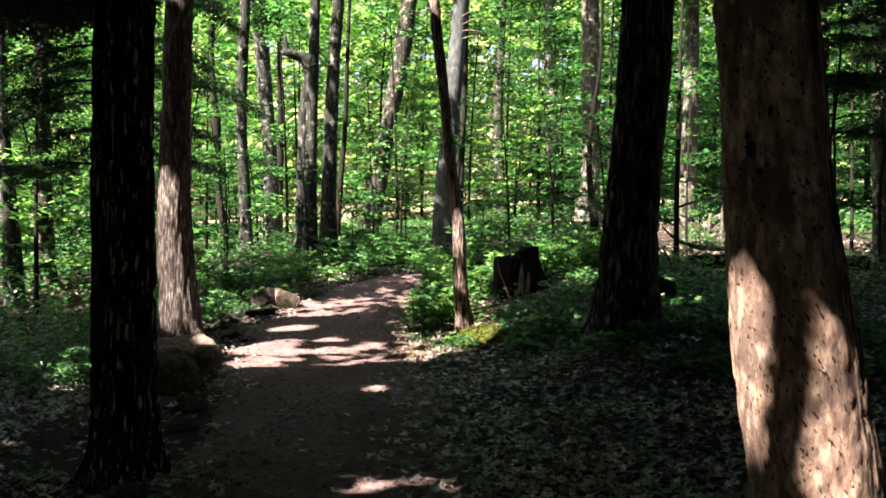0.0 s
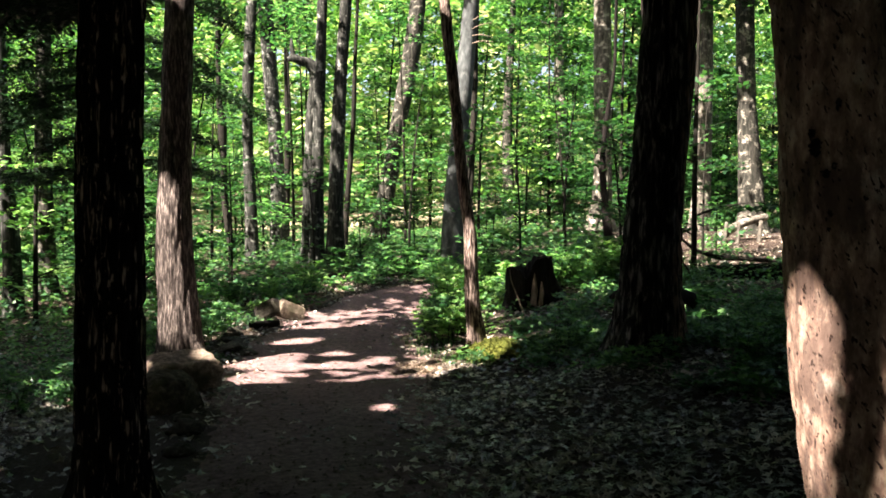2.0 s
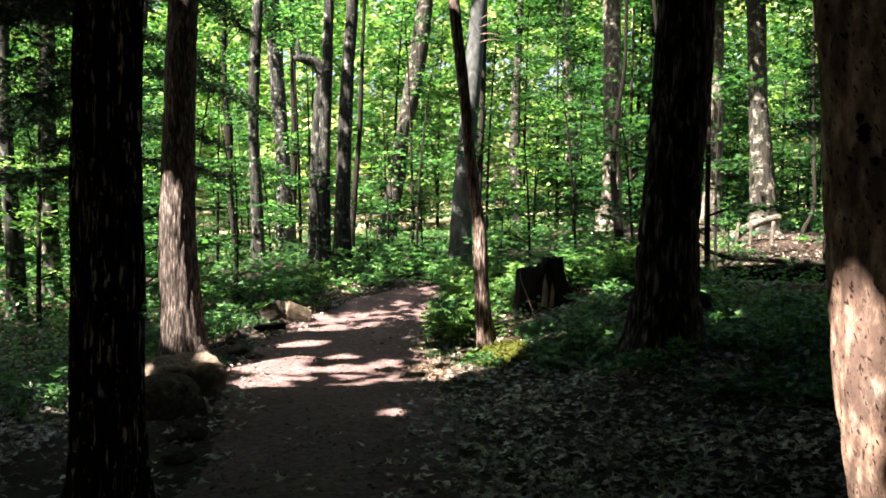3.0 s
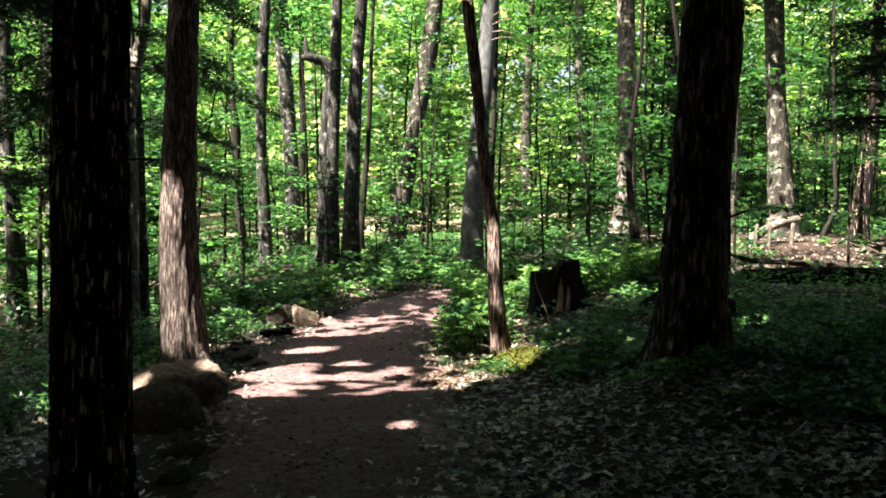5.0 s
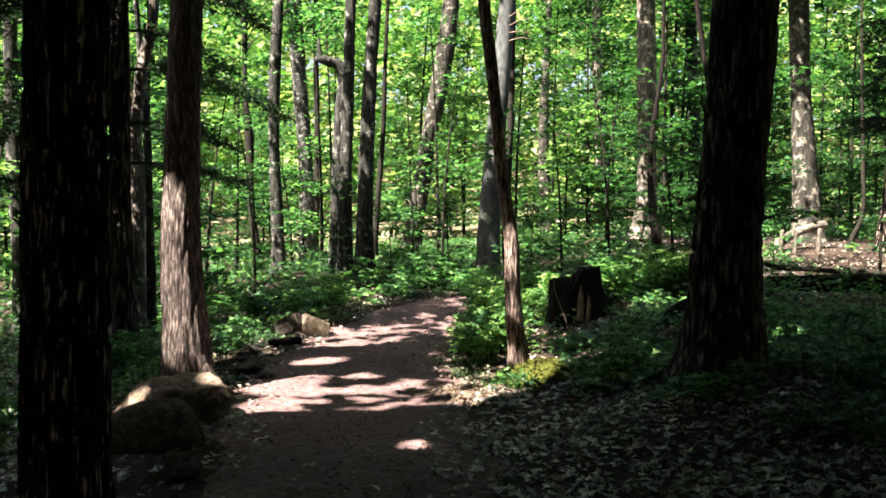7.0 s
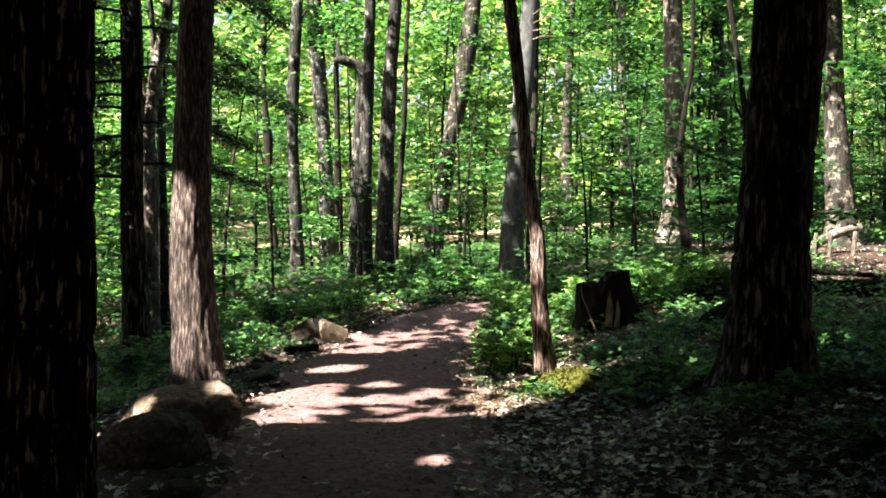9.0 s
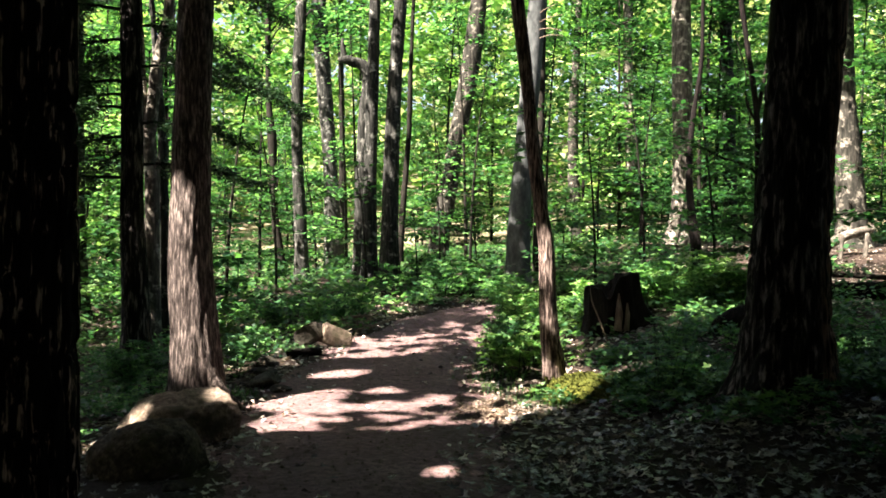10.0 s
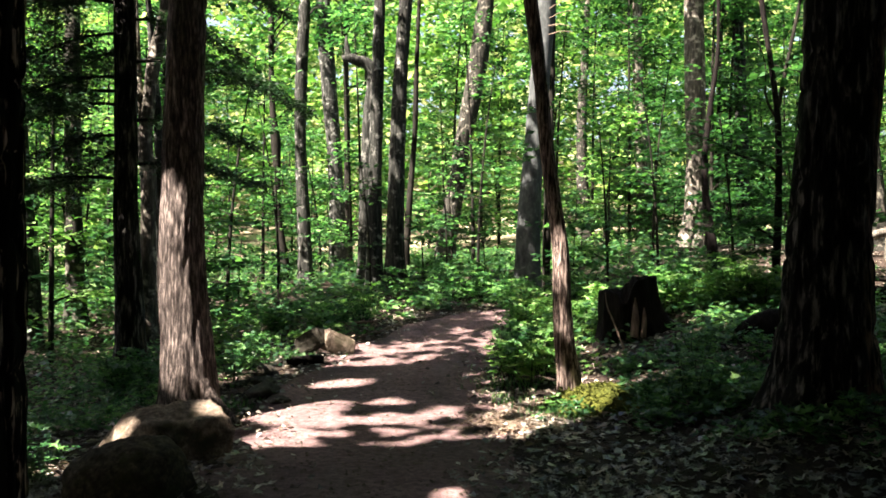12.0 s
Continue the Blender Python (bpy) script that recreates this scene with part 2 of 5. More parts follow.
def leaf_material(name, dark, mid, light, through_col, share=0.45, rough=0.45, sunny=None, spread=0.9, gloss=0.2):
    """Leaves that differ one by one, with painted masses of light and shade; sunny: painted sunlight in broad patches.
    """
    m, t, b = nodes_of(name, rough)
    b.inputs["Specular IOR Level"].default_value = gloss
    geo = t.nodes.new("ShaderNodeNewGeometry")
    col = ramp(t, geo.outputs["Random Per Island"], (0.0, dark), (0.5, mid), (0.92, light)).outputs[0]
    # position noise darkens and lightens the leaves like masses of shade and sun
    big = noise_node(t, spread, 3, vec=geo.outputs["Position"])
    col = mixed(t, "MULTIPLY", 1.0, col, ramp(t, big.outputs[0], (0.36, (0.5, 0.58, 0.6)), (0.64, (1.3, 1.22, 1.15))).outputs[0])
    # pale patches painted in where far leaves stand in full sun
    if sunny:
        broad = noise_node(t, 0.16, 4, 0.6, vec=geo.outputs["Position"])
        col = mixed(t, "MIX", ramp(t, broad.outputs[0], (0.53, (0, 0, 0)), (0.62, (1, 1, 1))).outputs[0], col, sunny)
    t.links.new(col, b.inputs["Base Color"])
    tr = t.nodes.new("ShaderNodeBsdfTranslucent")
    t.links.new(mixed(t, "MULTIPLY", 1.0, col, through_col), tr.inputs[0])
    mx = t.nodes.new("ShaderNodeMixShader")
    mx.inputs[0].default_value = share
    t.links.new(b.outputs[0], mx.inputs[1])
    t.links.new(tr.outputs[0], mx.inputs[2])
    t.links.new(mx.outputs[0], t.nodes["Material Output"].inputs[0])
    return m


def speckled(name, c1, c2, c3, scale, bump=0.5, dist=0.02, big=0.8, rough=0.95, sunlit_dry=None, coarse=0, moss=None):
    m, t, b = nodes_of(name, rough)
    fine = noise_node(t, scale, 9, 0.7)
    wide = noise_node(t, big, 4, 0.6)
    col = ramp(t, fine.outputs[0], (0.33, c1), (0.52, c2), (0.7, c3)).outputs[0]
    col = mixed(t, "MULTIPLY", 1.0, col, ramp(t, wide.outputs[0], (0.3, (0.7, 0.68, 0.68)), (0.72, (1.2, 1.16, 1.12))).outputs[0])
    if coarse:
        lumps = noise_node(t, coarse, 5, 0.65)
        col = mixed(t, "MULTIPLY", 1.0, col, ramp(t, lumps.outputs[0], (0.36, (0.55, 0.52, 0.52)), (0.6, (1.12, 1.1, 1.1))).outputs[0])
        bumped(t, b, lumps.outputs[0], 0.6, 0.03)
    # patches paled to stand for dry leaves in sunlight on the far floor
    if sunlit_dry:
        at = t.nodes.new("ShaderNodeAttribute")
        at.attribute_name = "sunlit_dry"
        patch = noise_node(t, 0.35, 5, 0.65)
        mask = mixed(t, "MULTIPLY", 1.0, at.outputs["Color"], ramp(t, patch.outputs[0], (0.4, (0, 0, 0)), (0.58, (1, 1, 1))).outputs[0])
        col = mixed(t, "MIX", mask, col, sunlit_dry)
    if moss:
        felt = noise_node(t, 3.2, 6, 0.7)
        col = mixed(t, "MIX", ramp(t, felt.outputs[0], (0.52, (0, 0, 0)), (0.62, (.8, .8, .8))).outputs[0], col, moss)
    t.links.new(col, b.inputs["Base Color"])
    bumped(t, b, fine.outputs[0], bump, dist)
    return m


# dark bark; pale streaks paint light on ridge crests, near-black the shade between
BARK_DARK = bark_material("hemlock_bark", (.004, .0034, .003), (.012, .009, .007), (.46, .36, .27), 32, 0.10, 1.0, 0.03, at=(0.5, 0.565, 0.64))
# near-black carries the trunk's shade; brown strips paint light along its right edge
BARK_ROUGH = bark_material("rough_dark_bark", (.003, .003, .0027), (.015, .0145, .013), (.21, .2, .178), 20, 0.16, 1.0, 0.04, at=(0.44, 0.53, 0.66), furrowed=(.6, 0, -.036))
BARK_CEDAR = bark_material("cedar_bark", (.016, .013, .011), (.072, .061, .053), (.31, .265, .23), 40, 0.16, 1.0, 0.03, at=(0.37, 0.51, 0.68))
BARK_SLIM = bark_material("slim_tree_bark", (.014, .010, .008), (.085, .064, .053), (.42, .34, .285), 46, 0.12, 1.0, 0.02, at=(0.39, 0.49, 0.61))
BARK_RED = bark_material("scaly_red_bark", (.075, .047, .035), (.25, .17, .125), (.50, .39, .295), 18, 0.4, 0.8, 0.018, (.36, .31, .25), 0.64, dashes=(.02, .012, .009), shade_scurf=(.062, .042, .033), furrowed=(1, 0, .11))
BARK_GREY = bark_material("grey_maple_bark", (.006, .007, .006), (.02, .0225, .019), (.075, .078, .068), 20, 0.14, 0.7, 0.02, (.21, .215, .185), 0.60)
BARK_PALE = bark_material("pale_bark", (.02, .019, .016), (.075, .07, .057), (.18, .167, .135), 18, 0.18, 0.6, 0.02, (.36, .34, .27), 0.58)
# cream patches on dark bark stand for sun dapples
BARK_DAPPLED = bark_material("dappled_bark", (.008, .009, .007), (.024, .025, .02), (.07, .068, .055), 20, 0.14, 0.7, 0.02, (.215, .2, .158), 0.59)
BARK_BEECH = bark_material("smooth_grey_bark", (.03, .035, .034), (.06, .07, .068), (.11, .122, .118), 10, 0.4, 0.25, 0.01, (.17, .18, .16), 0.64)
# darkened so that sunlit young stems look shaded
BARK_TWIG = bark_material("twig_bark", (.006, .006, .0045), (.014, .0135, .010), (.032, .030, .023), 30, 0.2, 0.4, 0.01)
LEAF_CANOPY = leaf_material("canopy_leaf", (.025, .06, .014), (.035, .085, .018), (.05, .11, .022), (.9, 1.2, .5), 0.3)
# one maple leaf in mid, shaded and sunlit copies; light is put into the colour
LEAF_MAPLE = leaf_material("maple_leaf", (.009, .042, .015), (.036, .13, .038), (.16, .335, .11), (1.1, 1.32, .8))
LEAF_SHADE = leaf_material("shaded_maple_leaf", (.009, .036, .015), (.022, .084, .029), (.06, .155, .046), (1.05, 1.3, .72))
LEAF_SUNLIT = leaf_material("sunlit_maple_leaf", (.035, .12, .022), (.10, .235, .062), (.28, .43, .165), (1.12, 1.3, .75))
LEAF_LOW = leaf_material("seedling_leaf", (.014, .06, .024), (.042, .14, .048), (.14, .27, .09), (1.05, 1.3, .75), rough=0.38, gloss=0.5)
LEAF_HEMLOCK = leaf_material("hemlock_needle", (.008, .028, .013), (.018, .05, .021), (.035, .08, .032), (1, 1.1, .8), 0.2)
# pale sunny colour puts distant sunlight into the leaves
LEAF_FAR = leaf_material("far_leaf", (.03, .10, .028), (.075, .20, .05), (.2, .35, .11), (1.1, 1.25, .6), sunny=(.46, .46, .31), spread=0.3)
LITTER = leaf_material("fallen_leaf", (.03, .026, .02), (.155, .134, .106), (.5, .445, .37), (1, .9, .7), 0.12, 0.35, gloss=0.9)
FLOOR = speckled("wood_floor", (.014, .010, .008), (.035, .026, .02), (.075, .058, .046), 30, 0.8, 0.03, sunlit_dry=(.22, .19, .12))
GRIT = speckled("trail_grit", (.09, .064, .062), (.165, .117, .112), (.27, .2, .192), 90, 0.6, 0.012, 0.7, coarse=14)
ROCK = speckled("rock", (.06, .052, .040), (.12, .104, .080), (.21, .187, .15), 22, 0.7, 0.02, 2.0, coarse=6)
ROCK_MOSSY = speckled("mossy_rock", (.018, .019, .014), (.05, .049, .038), (.10, .096, .076), 24, 0.8, 0.02, 2.2, coarse=7)
STRAW = leaf_material("dry_straw", (.09, .066, .048), (.19, .145, .105), (.36, .29, .215), (1, .9, .7), 0.1, 0.8)
ROCK_TAN = speckled("tan_rock", (.08, .068, .05), (.21, .178, .133), (.42, .365, .285), 26, 0.9, 0.025, 2.6, coarse=9, moss=(.045, .045, .022))
ROCK_DARK = speckled("dark_mossy_rock", (.022, .021, .014), (.072, .066, .044), (.16, .145, .1), 24, 0.9, 0.03, 2.5, coarse=9, moss=(.035, .042, .014))
MOSS = speckled("moss", (.02, .03, .006), (.066, .08, .013), (.145, .148, .028), 40, 0.9, 0.03, 3.0)
# near-black: rot, plus shade put into the colour of stump and young stems
ROTTEN_SHADED = bark_material("rotten_shaded_wood", (.003, .0025, .002), (.007, .006, .005), (.02, .016, .013), 24, 0.15, 0.9, 0.03)
BARE_WOOD = bark_material("bare_wood", (.085, .062, .046), (.165, .128, .096), (.26, .21, .165), 30, 0.08, 0.5, 0.01)

# ---- ground and trail ----


def sheet(xs, ys, zf):
    X, Y = np.meshgrid(xs, ys, indexing="xy")
    V = np.stack([X, Y, zf(X, Y)], -1).reshape(-1, 3)
    i, j = np.meshgrid(np.arange(len(ys) - 1), np.arange(len(xs) - 1), indexing="ij")
    a = (i * len(xs) + j).ravel()
    return V, np.stack([a, a + 1, a + 1 + len(xs), a + len(xs)], 1)


def floor_z(x, y):
    """The wood floor with its humps and hollows, a little lower where the trail runs."""
    rough = (fbm(x * 0.7, y * 0.7, 3.0, 3) - 0.5) * 0.16 + (fbm(x * 3.1, y * 3.1, 8.0, 3) - 0.5) * 0.05
    out = smooth(0.35, -0.5, trail_inside(x, y))
    return ground_z(x, y) + rough * (0.15 + 0.85 * out) * np.where(np.abs(y) < 80, 1, 0.5) - 0.03 * (1 - out)


xs = np.concatenate([-np.geomspace(400, 9.5, 34), np.arange(-9, 9.01, 0.12), np.geomspace(9.5, 400, 34)])
ys = np.concatenate([-np.geomspace(300, 1.2, 24), np.arange(-1, 26.01, 0.12), np.geomspace(26.5, 900, 60)])
ground_me = mesh_of("ground", *sheet(xs, ys, floor_z))
# grows with distance: sunlight on the far floor put into its colour
sunlit_dry = ground_me.attributes.new("sunlit_dry", "FLOAT", "POINT")
sunlit_dry.data.foreach_set("value", smooth(33, 44, np.tile(ys[:, None], (1, len(xs)))).astype(np.float32).ravel())
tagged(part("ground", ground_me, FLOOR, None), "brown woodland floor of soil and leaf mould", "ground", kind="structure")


def trail_mesh():
    ys = np.arange(-12, 20.95, 0.07)
    k = np.linspace(-0.16, 1.16, 64)
    L, R = np.interp(ys, TRAIL_Y, TRAIL_L), np.interp(ys, TRAIL_Y, TRAIL_R)
    ragged_l = (fbm(ys * 1.3, 2.0, 0.5, 4) - 0.5) * 0.5
    ragged_r = (fbm(ys * 1.3, 9.0, 3.5, 4) - 0.5) * 0.6
    K, Y = np.meshgrid(k, ys)
    X = (L + ragged_l)[:, None] * (1 - K) + (R + ragged_r)[:, None] * K
    edge = np.minimum(K, 1 - K)
    Z = ground_z(X, Y) + 0.008 - 0.02 * smooth(0.25, 0.0, edge)
    Z = Z + (fbm(X * 0.9, Y * 0.9, 1.0, 3) - 0.5) * 0.05 + (fbm(X * 9, Y * 9, 4.0, 3) - 0.5) * 0.014
    fade = smooth(0.06, -0.12, edge + (fbm(X * 4, Y * 4, 2.0, 3) - 0.5) * 0.16)
    Z = Z * (1 - fade) + (floor_z(X, Y) - 0.03) * fade
    V = np.stack([X, Y, Z], -1).reshape(-1, 3)
    n = len(k)
    i, j = np.meshgrid(np.arange(len(ys) - 1), np.arange(n - 1), indexing="ij")
    a = (i * n + j).ravel()
    return mesh_of("trail", V, np.stack([a, a + 1, a + 1 + n, a + n], 1))


tagged(part("trail", trail_mesh(), GRIT, None), "trodden walking trail of pinkish brown grit", "trail", kind="structure")

# ---- trees: trunks ----
# sun spots wanted: place and half width; unseen crown leaves in their way are removed
SUNLIT = [
    (-0.7, 9.8, 0, .10), (-0.45, 9.78, 0, .08), (-1.8, 12.2, 0, .55), (-2.4, 12.5, 0, .5), (-1.2, 12.0, 0, .5), (-0.9, 12.9, 0, .3), (-0.2, 13.1, .1, .45),
    (-2.6, 16.6, .2, .6), (-1.9, 16.8, .3, .6), (-1.3, 16.9, .3, .55), (-0.8, 18.0, .4, .5), (-1.5, 17.9, .4, .45), (-2.3, 14.3, .1, .2), (-0.6, 14.9, .15, .22),
    (-1.6, 18.9, .5, .4), (-0.6, 6.08, 0, .11), (-0.1, 6.1, 0, .11), (0.25, 6.2, 0, .09), (-0.95, 6.35, 0, .08), (0.1, 5.9, 0, .09), (-0.4, 5.88, 0, .11), (-0.72, 5.9, 0, .09), (-1.75, 8.8, 0, .05), (-1.5, 9.4, 0, .05), (-1.2, 8.5, 0, .04),  (-3.5, 7.6, 0, .09), (-3.25, 8.2, 0, .07), (-4.0, 10.4, 0, .13), (-4.6, 10.9, -.1, .14), (-3.4, 9.2, 0, .1), (-3.0, 17.3, .55, .22), (0.15, 12.8, .1, .3), (-0.1, 12.75, .05, .28), (-0.35, 12.45, .02, .26), (0.05, 12.3, .02, .15), (0.5, 12.8, .25, .16), (0.75, 12.95, .3, .13), (-2.82, 16.6, .5, .32), (-2.9, 18.2, .6, .35), (-2.2, 13.2, 0, .2), (-1.5, 13.4, 0, .15),
    (-3.67, 12.38, 2.2, .15), (-3.6, 12.38, 1.85, .2), (-3.62, 12.37, 1.5, .2), (-3.62, 12.36, 1.15, .18), (-3.7, 12.35, 0.45, .12), (-2.98, 11.35, .44, .10), (-2.86, 11.3, .42, .10), (-2.78, 11.25, .36, .08), (-3.2, 10.9, .3, .10), (-3.54, 10.95, .14, .10), (-3.62, 10.9, .04, .08), (-2.0, 9.5, 0, .06), (-1.85, 9.2, 0, .05), (-2.1, 9.85, 0, .06), (-1.6, 8.2, 0, .04), (1.7, 12.3, .4, .1), (3.9, 11.8, .5, .12), (2.9, 13.6, .6, .12), (1.3, 13.6, .5, .1), (-4.0, 11.0, -.1, .22), (-4.1, 10.5, -.1, .2), (-3.75, 10.75, -.1, .15),
    (1.40, 4.34, 1.27, .07), (1.42, 4.31, 1.2, .10), (1.38, 4.42, 1.15, .12), (1.41, 4.34, 1.08, .12), (1.45, 4.28, 1.06, .06), (1.40, 4.40, .96, .11), (1.40, 4.42, .84, .10), (1.41, 4.43, .72, .07), (1.43, 4.43, .6, .05), (1.80, 4.16, 1.0, .08), (1.88, 4.19, .92, .13), (1.76, 4.15, .86, .12), (1.88, 4.17, .78, .15), (1.7, 4.16, .74, .08), (1.76, 4.15, .68, .13), (1.87, 4.16, .62, .15), (1.76, 4.15, .54, .13), (1.86, 4.16, .45, .14), (1.76, 4.15, .38, .12), (1.86, 4.16, .28, .15),
    (0.21, 13.3, 1.85, .12), (0.22, 13.3, 1.5, .14), (0.22, 13.3, 1.1, .12), (0.3, 13.1, .3, .3), (0.75, 12.9, .35, .25), (-.1, 13.6, .15, .35), (-0.3, 13.8, .1, .3), (0.5, 14.3, .3, .2), (0.3, 15.6, .4, .4), (0.1, 14.8, .4, .35), (0.6, 16.0, .6, .35), (2.5, 17.6, .9, .5), (1.6, 18.3, .9, .5), (0.5, 16.8, .6, .5), (0.9, 18.4, .8, .6), (2.2, 18.2, .8, .6), (2.3, 15.9, .7, .2), (3.5, 13.2, .6, .22), (-0.04, 13.3, 3.8, .12), (3.1, 12.9, .6, .2), (3.2, 15.5, .8, .5),
    (-4.0, 15.5, .4, .5), (-4.6, 17.5, .5, .7), (-3.4, 18.8, .6, .9), (-5.5, 19.2, .5, .7), (-3.0, 20.3, .8, 1.0), (-4.5, 20.3, .8, .9), (-2.0, 21.6, .95, 1.0), (-0.4, 22.4, 1.0, .8), (-5.6, 17.8, .4, .6), (-3.7, 16.6, .4, .4), (4.3, 28.4, 2.0, .35), (8.6, 27.7, 3.6, .3), (-6.21, 18.0, 2.6, .25), (-6.22, 18.0, 3.4, .25), (-6.2, 18.0, 4.3, .25), (-6.0, 18.0, 5.3, .25), (-9.5, 22.1, 3.0, .3), (-9.5, 22.1, 4.6, .3), (-9.5, 22.1, 6.2, .3), (-9.5, 22.1, 1.6, .25), (8.6, 27.7, 2.6, .3),
]
# places to keep shaded: crown leaves towards the sun stay
SHADED_FAR = [(3.9, 19, 4.4, .5), (3.7, 19, 5.3, .5), (4.3, 19, 5.2, .5), (3.5, 22, 3.6, .5), (3.6, 22, 4.8, .5), (3.7, 22, 6.0, .5), (0.1, 13.4, 3.0, .35), (0.03, 13.4, 3.5, .35)]
SHADED = [(1.57, 4.19, 1.2, .065), (1.56, 4.19, 1.08, .065), (1.55, 4.2, .96, .065), (1.54, 4.21, .84, .065), (1.53, 4.23, .72, .065), (1.53, 4.24, .6, .065), (1.55, 4.24, .48, .065), (-2.9, 9.8, .2, .5), (0.25, 13.3, .72, .1), (-3.6, 12.4, 2.9, .32), (-3.6, 12.4, 3.6, .4), (-3.58, 12.4, .78, .10), (-5.6, 13.6, .2, .8), (-7.0, 14.6, .2, .8), (3.9, 14.0, .6, .5), (4.6, 15.5, .7, .6), (5.6, 17.3, .8, .7), (-4.6, 12.8, .2, .6), (1.3, 16.7, .8, .55), (1.3, 16.5, 1.2, .4), (2.2, 10.8, 1.2, .6), (2.2, 10.8, 2.4, .5), (2.3, 10.8, 3.6, .5), (-2.3, 6.6, 1, .4), (-2.3, 6.6, 2, .4), (-2.3, 6.6, 3, .4), (1.55, 4.2, 2.1, .4), (1.6, 4.2, 1.6, .22), (-2.95, 9.7, .1, .35)]
SUNLIT = np.array(SUNLIT)
SHADED = SHADED + SHADED_FAR
SUN = np.array(SUN_WAY)


def in_gap(P, grow=1.0, smallest=0.0, largest=9.0, wide=True):
    """Which places P lie in the way of the light to a sunlit place."""
    down = P - SUN * ((P[:, 2] - 1.0) / SUN[2])[:, None]
    thin = fbm(down[:, 0] * 0.45, down[:, 1] * 0.45, 6.5, 3)
    hit = (down[:, 1] > 18.8) & (thin > 0.465 + 0.07 * smooth(0, 3, down[:, 0]))
    hit |= (down[:, 1] > 18.3) & (down[:, 0] < -4.6) & (thin > 0.3)
    hit |= (down[:, 1] > 21.5) & (down[:, 1] < 30) & (down[:, 0] > 4.5) & (down[:, 0] < 10.5) & (thin > 0.3)
    ragged = 0.55 + 0.95 * fbm(down[:, 0] * 2.2, down[:, 1] * 3.2, 4.0, 2)
    torn = 0.5 + 2.1 * fbm(down[:, 0] * 1.5, down[:, 1] * 2.6, 9.0, 3)
    hit &= wide
    for x, y, z, r in SUNLIT:
        if r < smallest or r > largest:
            continue
        q = P - np.array([x, y, z])
        s = q @ SUN
        d = np.linalg.norm(q - s[:, None] * SUN, axis=1)
        hit |= (s > 0.3) & (d < r * (torn if r >= 0.25 and y < 19 else ragged) * grow + 0.02)
    for x, y, z, r in SHADED:
        q = P - np.array([x, y, z])
        s = q @ SUN
        hit &= ~((s > 0.3) & (np.linalg.norm(q - s[:, None] * SUN, axis=1) < r))
    return hit


def with_foot(pts, sink=0.12):
    """Carries a trunk's line down into the ground."""
    x0, y0, z0, r0 = pts[0]
    x1, y1, z1, r1 = pts[1]
    g = float(floor_z(np.array(x0), np.array(y0)))
    k = (z0 - g) / max(0.3, z1 - z0) * 0.5
    return [(x0 + (x0 - x1) * k, y0, g - sink, r0 * 1.06)] + list(pts) if z0 > g + 0.1 else list(pts)


def with_top(pts, top, shift=(0, 0)):
    x, y, z, r = pts[-1]
    x1, y1, z1, r1 = pts[-2]
    out = list(pts)
    if top > z + 1:
        sx = np.clip((x - x1) / max(.3, z - z1), -.12, .12)
        for k in (0.4, 0.75, 1.0):
            out.append((x + sx * (top - z) * k + shift[0] * k, y + shift[1] * k, z + (top - z) * k, max(0.02, r * (1 - 0.75 * k))))
    return out


def tree_trunk(name, pts, bark, label, category="tree", top=14.0, near=False, group="trees of the wood", foot=True, **how):
    pts = with_foot(pts) if foot else pts
    pts = with_top(pts, top)
    base = (pts[0][0], pts[0][1], pts[0][2] + 0.12)
    tree = thing(name, base, label, category, group)
    args = dict(seg=18, step=0.25, ridge=0.012, ridges=14, run=0.5, flare=0.35, flare_z=0.35, seed=len(bpy.data.objects))
    args.update(how)
    if near:
        low = [p for p in pts if p[2] < 6.0] or pts
        high = [low[-1]] + [p for p in pts if p[2] >= 6.0]
        part("trunk", tube_mesh("trunk", low, base, **args), bark, tree)
        if len(high) > 2:
            part("upper_trunk", tube_mesh("upper_trunk", high, base, seg=16, step=0.4), bark, tree)
    else:
        part("trunk", tube_mesh("trunk", pts, base, **args), bark, tree)
    tree["top"] = float(pts[-1][2])
    return tree, pts


def limb(tree, rows, bark, name="limb", seg=8):
    base = np.array(tree.location)
    return part(name, tube_mesh(name, rows, base, seg=seg, step=0.15, lump=0.06), bark, tree)

TREES = {}
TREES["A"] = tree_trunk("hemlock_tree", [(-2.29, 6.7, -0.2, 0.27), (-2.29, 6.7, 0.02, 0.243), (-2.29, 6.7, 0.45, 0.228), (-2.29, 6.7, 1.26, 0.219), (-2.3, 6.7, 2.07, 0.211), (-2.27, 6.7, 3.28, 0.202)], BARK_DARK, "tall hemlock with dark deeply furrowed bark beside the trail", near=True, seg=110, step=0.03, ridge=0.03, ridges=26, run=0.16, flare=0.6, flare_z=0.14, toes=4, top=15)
TREES["B"] = tree_trunk("cedar_tree", [(-3.55, 12.6, 0.36, 0.286), (-3.58, 12.6, 0.82, 0.257), (-3.62, 12.6, 1.39, 0.24), (-3.62, 12.6, 2.25, 0.218), (-3.6, 12.6, 3.11, 0.201), (-3.56, 12.6, 4.26, 0.19)], BARK_CEDAR, "tall tree with grey-brown fibrous bark behind a boulder", near=True, seg=80, step=0.05, ridge=0.018, ridges=24, run=0.45, flare=0.5, flare_z=0.25, toes=5, top=15)
